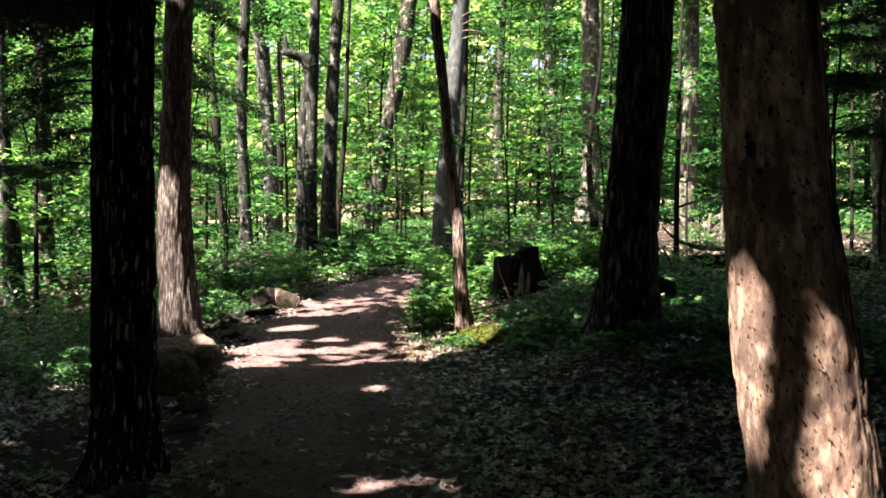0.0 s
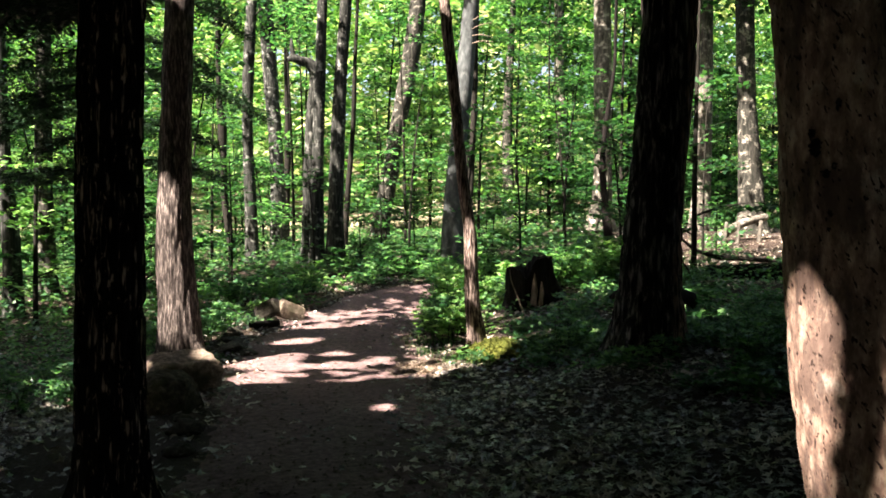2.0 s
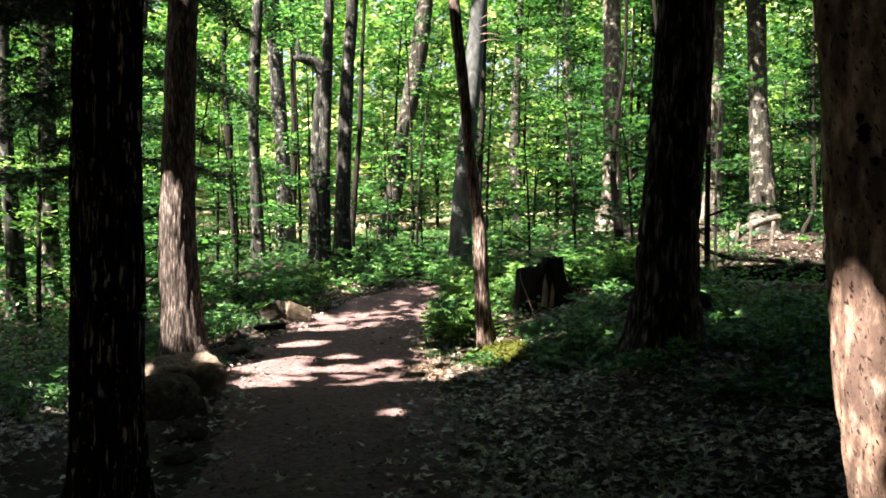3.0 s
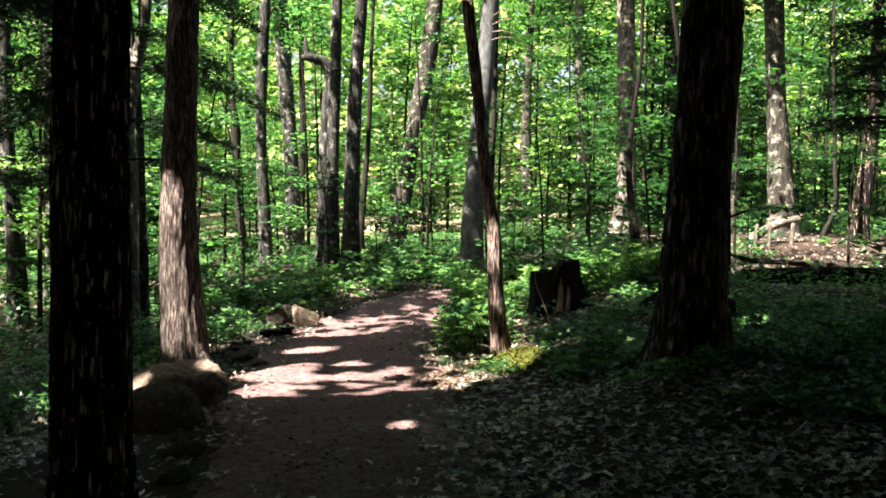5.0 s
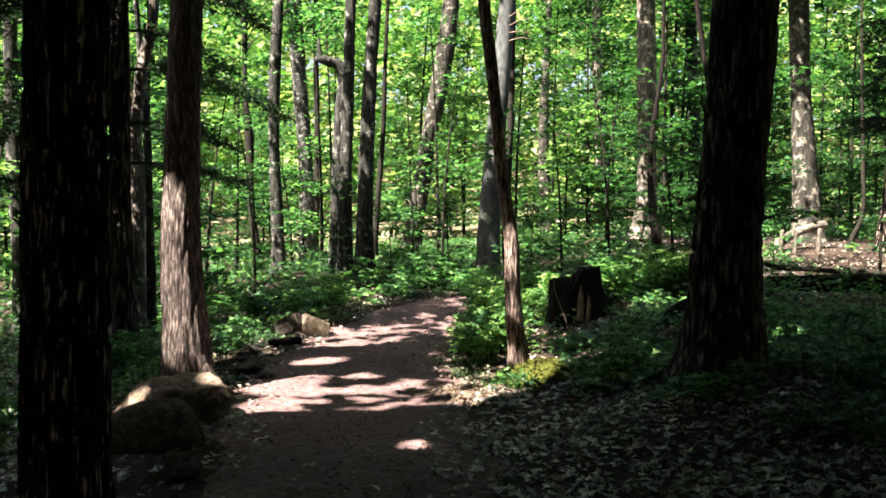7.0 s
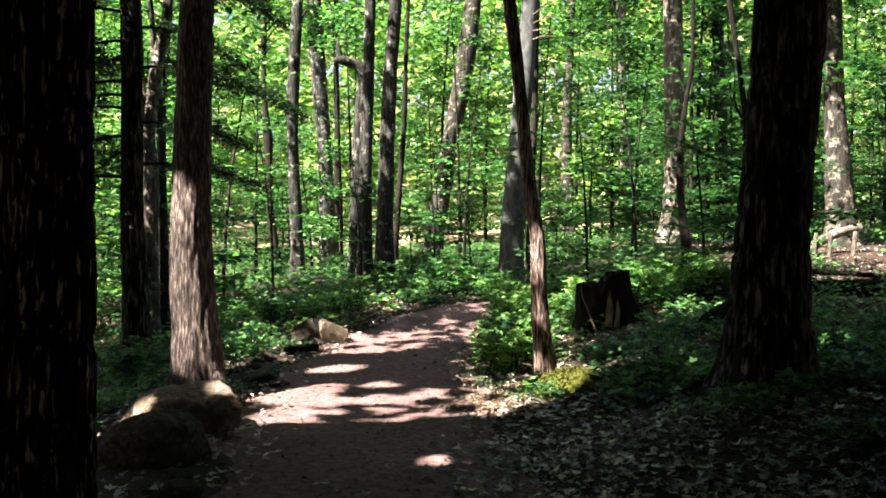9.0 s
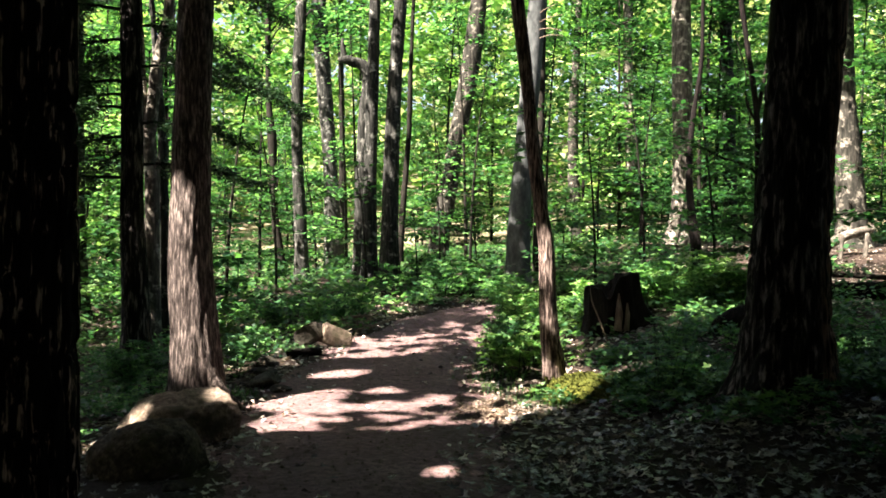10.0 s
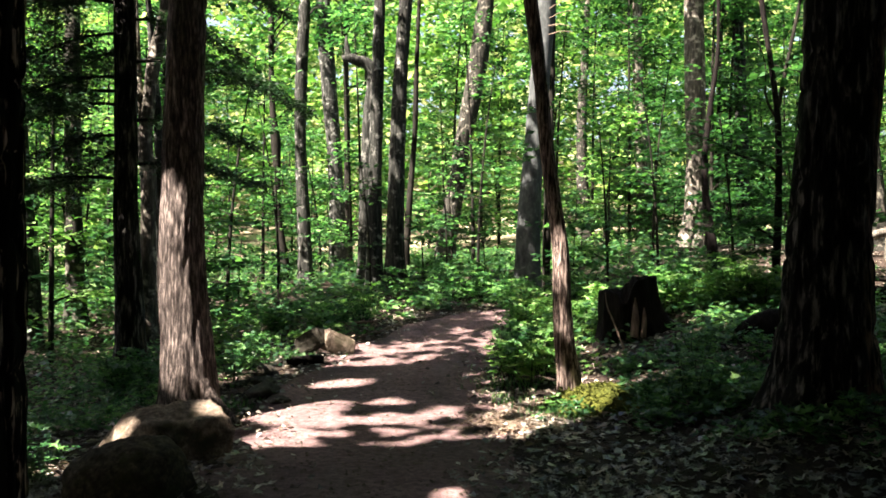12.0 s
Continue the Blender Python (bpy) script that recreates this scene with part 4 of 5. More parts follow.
for k, (x, y) in enumerate([(-7.2, 20.5), (-5.2, 22.5), (-4.2, 27), (-1.2, 26.5), (1.6, 22.5), (2.9, 24.5), (3.4, 19.4), (4.6, 18.4), (5.6, 21.5), (7.2, 19.5), (-8.6, 24), (-2.2, 29.5), (0.8, 29), (-6.2, 26.5), (6.8, 16.2), (9.2, 21), (-10.5, 18.5), (-5.0, 30), (8.6, 14.2), (2.2, 28.5), (-9.8, 27), (-2.2, 31.5), (-1.5, 30.5), (-6.6, 23.5), (-3.3, 22.8), (-9.6, 17.6), (-11.5, 22.0), (-8.2, 18.8), (-12.4, 25.5), (4.3, 26.5), (3.2, 27.4), (0.3, 22.6), (-7.6, 30)]):
    stem_me, twig_me, leaf_me = SPARSE[[1, 0, 2, 1, 0][k % 5]]
    young = thing("maple_sapling", (x, y, float(floor_z(np.array(x), np.array(y)))), "thin young maple with a few flat sprays of leaves", "sapling", "saplings of the wood")
    young.rotation_euler = (0, 0, r.uniform(0, 6.28))
    young.scale = [r.uniform(0.8, 1.15)] * 3
    part("stem", stem_me, BARK_TWIG, young)
    tagged(part("twig", twig_me, BARK_TWIG, young), kind="stuff")
    green = tagged(part("foliage", leaf_me, LEAF_MAPLE, young), kind="stuff")
    green.material_slots[0].link = "OBJECT"
    # shaded leaf copy on the right, sunlit copy far left
    green.material_slots[0].material = LEAF_SHADE if x > 2 else LEAF_SUNLIT if x < -8 else LEAF_MAPLE
r = np.random.default_rng(31)
placed = 0
while placed < 240:
    back = placed % 4 > 0
    y = 32 + 30 * r.uniform(0, 1) ** 0.9 if back else r.uniform(20, 34)
    x = r.uniform(-0.62, 0.66) * (y + 3)
    if trail_inside(np.array(x), np.array(y)) > -1.2 or (abs(x + 1.5) < 2.6 and y < 22.5) or (-8 < x < 0.5 and y < 30 and r.uniform() < .6) or (3.2 < x < 10 and 20 < y < 31 and r.uniform() < .85):
        continue
    if back and (float(fbm(x * .17, y * .17, 3.3, 2)) < .47 and r.uniform() < .8 or -.27 < x / y < -.09 and r.uniform() < .55):
        continue
    k = int(np.clip(r.normal(3.2, 1.4), 0, 5)) if back or abs(x) > 0.33 * y else 0
    hgt, stem_me, twig_me, leaf_me = YOUNG[k]
    young = thing("maple_sapling", (x, y, float(floor_z(np.array(x), np.array(y)))), "young maple with layered sprays of bright green leaves", "sapling", "saplings of the wood")
    young.rotation_euler = (0, 0, r.uniform(0, 6.28))
    young.scale = [r.uniform(0.8, 1.2) * (1 if back or k else 0.55)] * 3
    part("stem", stem_me, BARK_TWIG, young)
    tagged(part("twig", twig_me, BARK_TWIG, young), kind="stuff")
    green = tagged(part("foliage", leaf_me, LEAF_MAPLE, young), kind="stuff")
    green.material_slots[0].link = "OBJECT"
    # right-hand saplings mostly take the shaded copy, the others also the sunlit one
    green.material_slots[0].material = [LEAF_MAPLE if x < 0.1 * y else LEAF_SHADE, LEAF_SHADE, LEAF_SUNLIT if x < 0.08 * y else LEAF_SHADE, LEAF_MAPLE, LEAF_SHADE][placed % 5]
    placed += 1


def far_leaves():
    r = np.random.default_rng(77)
    n = 5100
    C = np.stack([r.uniform(-70, 70, n), r.uniform(55, 110, n), 0 * np.ones(n)], 1)
    C[:, 2] = ground_z(C[:, 0], C[:, 1]) + 0.5 + 25 * r.uniform(0, 1, n) ** 1.1
    P = (C[:, None] + r.normal(0, 1, (n, 29, 3)) * np.array([1.3, 1.3, 0.4])).reshape(-1, 3)
    C = np.stack([r.uniform(-95, 95, 1500), r.uniform(112, 150, 1500), r.uniform(14, 56, 1500)], 1)
    Q = (C[:, None] + r.normal(0, 1, (1500, 24, 3)) * np.array([2.2, 2.2, 0.9])).reshape(-1, 3)
    return mesh_of("far_woods", *join([leaf_set(P, 0.66, 0.45, r=r), leaf_set(Q, 1.5, 0.6, r=r)]), False)


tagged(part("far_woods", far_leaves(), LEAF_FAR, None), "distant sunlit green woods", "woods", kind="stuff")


def low_plants():
    """Seedlings and herbs: whorls of leaves on short stalks."""
    r = np.random.default_rng(5)
    n = 9800
    y = 12.5 + 38 * r.uniform(0, 1, n) ** 1.3
    x = r.uniform(-0.6, 0.62, n) * (y + 3)
    patch = fbm(x * 0.35, y * 0.35, 2.2, 3)
    clear = trail_inside(x, y)
    keep = (clear < -0.15 - 0.35 * r.uniform(0, 1, n)) & (patch + 0.10 * smooth(14, 20, y) > 0.42 + 0.12 * smooth(17, 13, y))
    keep &= ~((x > 3.9) & (x < 10.5) & (y > 19.5) & (y < 31) & (r.uniform(0, 1, n) < 0.93))
    keep &= ~((x > 0.3) & (x < 3.4) & (y < 14.9) & (r.uniform(0, 1, n) < 0.8))
    keep &= ~((np.abs(x - 1.75) < .45) & (np.abs(y - 16.2) < .7))
    x, y = x[keep], y[keep]
    sx, sy = r.uniform(0.9, 5.2, 2400), r.uniform(8.4, 14.8, 2400)
    ok = (fbm(sx * 0.8, sy * 0.8, 7.0, 2) + 0.12 * smooth(8, 11, sy) > 0.5) & (sx > 1.2 + (10.8 - sy) * 0.5)
    sx, sy = np.concatenate([sx, r.uniform(1.8, 4.4, 420)]), np.concatenate([sy, r.uniform(14.7, 18.6, 420)])
    ok = np.concatenate([ok, np.ones(420, bool)])
    ok &= ~((np.abs(sx - 1.75) < .45) & (np.abs(sy - 16.2) < .7))
    x, y = np.concatenate([x, sx[ok]]), np.concatenate([y, sy[ok]])
    tall = r.uniform(0.10, 0.55, len(x)) * (0.35 + 0.85 * smooth(12, 22, y))
    tall *= 1 - 0.5 * smooth(-7, -5, x) * smooth(1, -1, x) * smooth(17, 20, y)
    z = floor_z(x, y)
    k = 9
    a = r.uniform(0, 2 * np.pi, (len(x), k))
    rad = r.uniform(0.05, 0.24, (len(x), k))
    h = tall[:, None] * (1 - 0.9 * r.uniform(0, 1, (len(x), k)) ** 2)
    P = np.stack([x[:, None] + np.cos(a) * rad, y[:, None] + np.sin(a) * rad, z[:, None] + h], -1).reshape(-1, 3)
    size = np.repeat(0.085 + 0.06 * smooth(14, 24, y), k)
    close = np.repeat(y < 14.2, k)
    return mesh_of("undergrowth", *join([lobed_set(P[close], size[close] * 1.15, 0.32, 0.3, r=r), leaf_set(P[~close], size[~close], 0.32, wide=0.88, r=r)]), False)


tagged(part("undergrowth", low_plants(), LEAF_LOW, None), "low green seedlings and herbs on the wood floor", "undergrowth", kind="stuff")


def litter():
    r = np.random.default_rng(6)
    n = 62000
    y = 3.5 + 20 * r.uniform(0, 1, n) ** 1.5
    x = r.uniform(-0.62, 0.62, n) * (y + 2.5)
    inside = trail_inside(x, y)
    right = smooth(-1.2, 0.3, x - np.interp(y, TRAIL_Y, TRAIL_R)) * smooth(13, 9, y)
    chance = np.where(inside < 0, 1.0, 0.03 + 0.75 * right * (1 - smooth(0, 1.3, inside)) + 0.5 * (1 - right) * (1 - smooth(0, 0.55, inside)))
    chance = chance * np.where((x > -3.5) & (x < -1.6) & (y > 6.8) & (y < 9.8), 0.22, 1.0)
    keep = r.uniform(0, 1, n) < chance
    x, y = x[keep], y[keep]
    z = np.maximum(floor_z(x, y), np.where(trail_inside(x, y) > 0, ground_z(x, y) + 0.01, -9)) + r.uniform(0.004, 0.03, len(x))
    cx, cy = np.concatenate([r.uniform(3.4, 10.5, 3600), r.normal(0.1, .28, 700)]), np.concatenate([r.uniform(18.5, 31, 3600), r.normal(12.55, .4, 700)])
    x, y, z = np.concatenate([x, cx]), np.concatenate([y, cy]), np.concatenate([z, floor_z(cx, cy) + .015])
    P = np.stack([x, y, z], 1)
    near = y < 10.6
    bx, by = r.uniform(-13, 13, 52000), r.uniform(-9, 15, 52000)
    out = (trail_inside(bx, by) < -0.05) & ((by < 3.5) | (np.abs(bx) > 0.62 * (by + 2.5)))
    bx, by = bx[out], by[out]
    behind = np.stack([bx, by, floor_z(bx, by) + .015], 1)
    return mesh_of("leaf_litter", *join([leaf_set(behind, 0.09, 0.25, fold=.3, r=r), lobed_set(P[near], 0.08, 0.25, 0.4, r=r), leaf_set(P[~near], 0.085, 0.25, fold=.3, r=r)]), False)


tagged(part("leaf_litter", litter(), LITTER, None), "dry brown fallen maple leaves on the ground", "leaf litter", kind="stuff")

# ---- hemlock boughs ----


def bough(tree, start, reach, az, droop, seed, wide=0.7, dense=1.0, lit=True, bare=0.12):
    """A flat, drooping hemlock branch: a bent limb, side twigs in one plane, needles along them."""
    r = np.random.default_rng(seed)
    base = np.array(tree.location)
    d, s = np.array([math.cos(az), math.sin(az), 0]), np.array([-math.sin(az), math.cos(az), 0])
    p0 = np.array(start)
    line = lambda k: p0 + d * reach * k + np.array([0, 0, reach * (0.12 * k - droop * k * k)])
    stem = [(*line(k), 0.022 * (1 - k) + 0.004) for k in np.linspace(0, 1, 7)]
    twigs, places = [stem], []
    for k in np.linspace(bare, 1, int(reach * 9 * (1.12 - bare))):
        for side in (-1, 1):
            ln = reach * wide * 0.5 * (1.05 - k) ** 0.7 * r.uniform(0.6, 1.15) + 0.08
            a = line(k)
            way = s * side * 0.85 + d * 0.55 + np.array([0, 0, r.normal(-0.2, 0.22)])
            b = a + way * ln
            twigs.append([(*a, 0.005), (*b, 0.002)])
            n = int((ln * 75 + 5) * dense)
            f = r.uniform(0, 1, n)
            places.append(a + (b - a) * f[:, None] + r.normal(0, 1, (n, 3)) * np.array([0.05, 0.05, 0.04]))
    limb_me = mesh_of("bough_limb", *join([tube(t, seg=4, step=0.3, cap=False, lump=0) for t in twigs]))
    limb_me.transform(Matrix.Translation(-Vector(base)))
    places = np.concatenate(places)
    if lit:
        places = places[~in_gap(places, 1.0, 0, 9, False)]
    V, F = leaf_set(places, 0.085, 0.3, wide=0.42, r=r)
    tagged(part("bough", limb_me, BARK_TWIG, tree), kind="stuff")
    tagged(part("foliage", mesh_of("foliage", V - base, F, False), LEAF_HEMLOCK, tree), kind="stuff")


E_TREE, A_TREE, T_TREE, U_TREE = (TREES[k][0] for k in "EATU")
r = np.random.default_rng(12)
for k in range(21):
    z = 2.8 + 4.2 * k / 20
    az = [3.3, 0.05, 2.6, 2.9, 0.4, 3.6, -2.9][k % 7] + r.normal(0, .18)
    bough(E_TREE, (-5.83, 16.4, z), r.uniform(1.5, 2.7), az, r.uniform(0.2, 0.55), 300 + k, 0.9, 1.4, False, 0.2)
for k, (z, az, reach, droop) in enumerate([(3.45, 3.0, 1.3, .22), (3.35, 3.5, 1.4, .16), (3.4, 2.5, 1.4, .22), (3.6, 3.3, 1.7, .25), (3.7, 2.7, 1.6, .27), (3.3, 2.9, 1.0, .1), (3.5, 2.2, 1.3, .2), (3.55, 3.9, 1.3, .2), (3.25, 3.3, .8, .05), (3.75, 3.1, 1.5, .3), (3.8, 0.6, 1.2, .15), (3.75, 1.3, 1.2, .12), (3.7, 0.2, .8, .1)]):
    bough(A_TREE, (-2.28, 6.7, z), reach, az, droop, 340 + k, 0.8, 1.8, az < 1.5)
for k, (z, az, reach, droop) in enumerate([(4.75, 3.5, 2.4, .2), (4.8, 3.9, 2.6, .22), (4.7, 3.05, 2.0, .15), (4.9, 3.3, 2.8, .22), (4.6, 3.7, 1.8, .15), (4.7, -0.2, 2.2, .2), (4.8, 0.3, 2.6, .22), (4.9, -0.6, 2.2, .2)]):
    bough(T_TREE, (2.4, 10.82, z), reach, az, droop, 360 + k)


def young_hemlock(place, height, seed):
    r = np.random.default_rng(seed)
    x, y = place
    z = float(floor_z(np.array(x), np.array(y)))
    tree = thing("young_hemlock", (x, y, z), "young hemlock with flat dark green boughs in the shade", "tree", "young hemlocks")
    part("trunk", tube_mesh("trunk", [(0, 0, -.1, .04), (r.normal(0, .06), .05, height * .25, .03), (r.normal(0, .14), 0, height * .5, .024), (r.normal(0, .2), .1, height * .75, .015), (0, .02, height, .006)], seg=8, step=.3), BARK_TWIG, tree)
    for k in range(int(height * 5)):
        q = r.uniform(0.12 if x < 0 else 0.34, 0.97)
        bough(tree, (x + .02, y, z + height * q), (1 - q) * 1.5 + 0.45, r.uniform(0, 6.28), r.uniform(.1, .35), seed * 50 + k)


for k, (x, y, hgt) in enumerate([(6.4, 15.6, 6.5), (8.2, 17.5, 7), (9.8, 15.2, 7.5), (11.2, 19.5, 8)]):
    young_hemlock((x, y), hgt, 20 + k)

# ---- rocks, stump, wood ----


def boulder(name, place, size, seed, material, label, turn=0, sub=5, group="rocks along the trail", blocky=0.0, lean=0.0):
    bm = bmesh.new()
    bmesh.ops.create_icosphere(bm, subdivisions=sub, radius=1)
    V = np.array([v.co for v in bm.verts])
    r = np.random.default_rng(seed)
    cut = np.ones(len(V)) * 9
    for _ in range(9):
        nrm = r.normal(0, 1, 3)
        nrm /= np.linalg.norm(nrm)
        d = V @ nrm
        cut = np.minimum(cut, np.where(d > 0.05, r.uniform(0.62, 0.9) / np.maximum(d, 0.05), 9))
    k = 1 / (1 + np.exp(-(cut - 1) * 40))
    rad = cut * (1 - k) + np.minimum(1.0, cut) * k
    rad = np.minimum(rad, 1.0) * (0.85 + 0.32 * fbm(V[:, 0] * 1.7 + seed, V[:, 1] * 1.7, V[:, 2] * 1.7, 4)) + 0.10 * (fbm(V[:, 0] * 6, V[:, 1] * 6 + seed, V[:, 2] * 6, 4) - 0.5)
    if blocky:
        rad = rad * (1 / (np.abs(V) ** blocky).sum(1) ** (1 / blocky)) ** 0.8
    W = V * rad[:, None] * np.array(size)
    W[:, 2] += lean * W[:, 0]
    c, s = math.cos(radians(turn)), math.sin(radians(turn))
    for v, w in zip(bm.verts, W):
        v.co = (w[0] * c - w[1] * s, w[0] * s + w[1] * c, w[2])
    for f in bm.faces:
        f.smooth = True
    return lone(name, bm, material, place, label, "rock", group)


boulder("boulder", (-3.28, 11.25, -0.02), (.62, .52, .47), 3, ROCK_TAN, "rounded tan boulder in front of a tree foot", 5, lean=.28)
boulder("boulder", (-2.98, 9.95, -0.16), (.415, .5, .48), 8, ROCK_DARK, "dark flat-topped mossy boulder at the trail's edge", -15, blocky=3.2, lean=.2)
for k, (x, y, sx, sy, sz) in enumerate([(-2.02, 5.95, .17, .17, .12), (-2.35, 8.6, .22, .16, .12), (-2.2, 7.9, .18, .13, .08), (-3.15, 13.9, .46, .25, .12), (-3.35, 14.6, .3, .2, .1), (-2.85, 13.4, .2, .14, .06), (-3.5, 15.1, .27, .22, .16), (-2.55, 9.2, .15, .12, .06)]):
    boulder("rock", (x, y, float(ground_z(x, y)) + sz * 0.25), (sx * .8, sy * .8, sz * .8), 20 + k, ROCK_MOSSY, "grey-brown stone half sunk at the trail's edge", 30 * k, 4)


def slab(place, size, turn, tilt, seed, material, label):
    """A broken flat stone with sharp, slightly worn edges, half sunk and leaning."""
    r = np.random.default_rng(seed)
    bm = bmesh.new()
    bmesh.ops.create_cube(bm, size=1)
    for v in bm.verts:
        v.co = [c * d * (1 + r.uniform(-.22, .22)) for c, d in zip(v.co, size)]
    bmesh.ops.bevel(bm, geom=bm.edges[:], offset=0.022, segments=2, affect="EDGES")
    bmesh.ops.subdivide_edges(bm, edges=[e for e in bm.edges if e.calc_length() > .1], cuts=3, use_grid_fill=True)
    for v in bm.verts:
        v.co += Vector(r.normal(0, .005, 3))
    bm.transform(Matrix.Rotation(radians(turn), 4, "Z") @ Matrix.Rotation(radians(tilt), 4, "Y"))
    return lone("rock_slab", bm, material, place, label, "rock", "rocks along the trail")


slab((-2.84, 16.75, .40), (.44, .36, .27), 28, 24, 44, ROCK_TAN, "pale sunlit slab of stone leaning at the trail's edge")
slab((-3.2, 16.7, .46), (.42, .3, .26), -15, -25, 47, ROCK_MOSSY, "brown angular stone at the trail's edge")


def stump():
    base = np.array((1.32, 16.75, 0.47))
    st = thing("tree_stump", base, "rotten tree stump, near-black for its shade, with a jagged top and flared foot", "stump")
    n, m = 96, 34
    th = np.arange(n) / n * 2 * np.pi
    cx, cy = np.cos(th), np.sin(th)
    top = 0.70 + 0.16 * smooth(-0.12, 0.22, cx) + 0.05 * cx * (cx > 0) + 0.09 * (vnoise(cx * 6, cy * 6, 2.0) - 0.5) - 0.16 * np.exp(-((np.angle(np.exp(1j * (th - 4.5)))) / 0.22) ** 2)
    rows = []
    for i in range(m):
        k = i / (m - 1)
        z = top * k - 0.14 * (1 - k)
        rr = 0.375 + 0.8 * np.exp(-np.maximum(z, 0) / 0.25) * np.maximum(0, cx) ** 3 + 0.16 * np.exp(-np.maximum(z, 0) / 0.2) * np.maximum(0, np.cos(3 * th + 1.4))
        rr = rr * (1 + 0.16 * (fbm(cx * 4, cy * 4, k * 1.3, 4) - 0.5) * 2 + 0.05 * (vnoise(cx * 13, cy * 13, k * 2.0) - 0.5) * 2)
        rows.append(np.stack([cx * rr, cy * rr, z], 1))
    for q, dz in ((0.86, 0.0), (0.72, -0.12), (0.4, -0.3), (0.02, -0.35)):
        e = rows[m - 1]
        rows.append(np.stack([e[:, 0] * q, e[:, 1] * q, e[:, 2] + dz], 1))
    V = np.concatenate(rows)
    i, j = np.meshgrid(np.arange(len(rows) - 1), np.arange(n), indexing="ij")
    a, b = (i * n + j).ravel(), (i * n + (j + 1) % n).ravel()
    # shade on the stump is put into its near-black colour
    part("stump_body", mesh_of("stump_body", V, np.stack([a, b, b + n, a + n], 1)), ROTTEN_SHADED, st)
    for x, z, w, hgt in ((0.05, 0.2, .085, .42), (0.17, 0.2, .06, .28)):
        part("splinter", tube_mesh("splinter", [(x - .02, -.47, z - .12, w * .8), (x, -.44, z + hgt * .3, w * .6), (x + .005, -.40, z + hgt, .006)], seg=9, step=0.05, ridge=.015, ridges=7), BARE_WOOD, st, "pale bare splinter of wood")


stump()

# ---- small things on the ground ----


def pebbles():
    """Grit stones on the trail."""
    r = np.random.default_rng(15)
    n = 9000
    y = 3.5 + 17 * r.uniform(0, 1, n) ** 1.4
    k = r.uniform(0.0, 1.0, n)
    x = np.interp(y, TRAIL_Y, TRAIL_L) * (1 - k) + np.interp(y, TRAIL_Y, TRAIL_R) * k
    z = ground_z(x, y) + 0.012 + (fbm(x * 0.9, y * 0.9, 1.0, 3) - 0.5) * 0.05
    size = 0.006 + 0.02 * r.uniform(0, 1, n) ** 4
    unit = np.array([(1, 0, 0), (-.9, .2, 0), (0, 1, .1), (.1, -1, 0), (0, 0, .7), (0, 0, -.6)])
    V = np.stack([x, y, z], 1)[:, None] + size[:, None, None] * unit[None] * r.uniform(.6, 1.3, (n, 6, 3))
    tri = np.array([(0, 2, 4), (2, 1, 4), (1, 3, 4), (3, 0, 4)])
    F = (np.arange(n) * 6)[:, None, None] + tri[None]
    return mesh_of("grit", V.reshape(-1, 3), F.reshape(-1, 3), False)


tagged(part("grit", pebbles(), ROCK, None), "small stones and grit lying on the trail", "grit", kind="stuff")


def tufts():
    """Grass blades on the hump and along the trail's edge."""
    r = np.random.default_rng(44)
    spots = [(-0.35, 14.4, .35, 260), (-0.2, 15.4, .4, 260), (-0.35, 13.6, .25, 90), (0.25, 13.0, .25, 120), (0.0, 16.6, .5, 220), (-3.3, 13.2, .3, 90), (-3.4, 16.4, .4, 120), (0.5, 13.0, .45, 420), (0.8, 12.9, .3, 160), (0.1, 12.9, .2, 120)]
    P, H = [], []
    for x, y, rad, n in spots:
        q = r.normal(0, rad * .6, (n, 2)) + (x, y)
        P.append(np.column_stack([q, floor_z(q[:, 0], q[:, 1])]))
        H.append(r.uniform(.04, .12, n))
    P, H = np.concatenate(P), np.concatenate(H)
    n = len(P)
    a = r.uniform(0, 6.28, n)
    side = np.stack([np.cos(a), np.sin(a), 0 * a], 1) * 0.006
    lean = np.stack([np.cos(a + 1.6), np.sin(a + 1.6), 0 * a], 1) * (H * r.uniform(.1, .9, n))[:, None]
    up = np.array([0, 0, 1.0]) * H[:, None]
    V = np.stack([P - side, P + side, P + up * .6 + lean * .35 + side * .7, P + up * .6 + lean * .35 - side * .7, P + up + lean], 1).reshape(-1, 3)
    b = np.arange(n) * 5
    F = np.concatenate([np.stack([b, b + 1, b + 2], 1), np.stack([b, b + 2, b + 3], 1), np.stack([b + 3, b + 2, b + 4], 1)])
    return mesh_of("grass", V, F, False)


tagged(part("grass", tufts(), LEAF_LOW, None), "thin green grass at the trail's edge", "grass", kind="stuff")


def straw():
    """Dry stalks and needles lying flat between the trail and the slim tree."""
    r = np.random.default_rng(45)
    n = 2600
    k = r.uniform(0, 1, n)
    x = -0.5 + 0.85 * k + r.normal(0, .2, n)
    y = 12.3 + 0.8 * k + r.normal(0, .25, n)
    P = np.column_stack([x, y, np.maximum(floor_z(x, y), ground_z(x, y) + .0) + r.uniform(.005, .03, n)])
    q = r.normal(0, 1, (1300, 2)) * (.42, .55) + (-2.95, 18.3)
    q = q[trail_inside(q[:, 0], q[:, 1]) < 0.1]
    P = np.concatenate([P, np.column_stack([q, floor_z(q[:, 0], q[:, 1]) + r.uniform(.0, .16, len(q))])])
    return mesh_of("straw", *leaf_set(P, 0.1, 0.14, wide=0.16, fold=.1, r=r), False)


tagged(part("straw", straw(), STRAW, None), "pale dry straw at the trail's edge", "straw", kind="stuff")


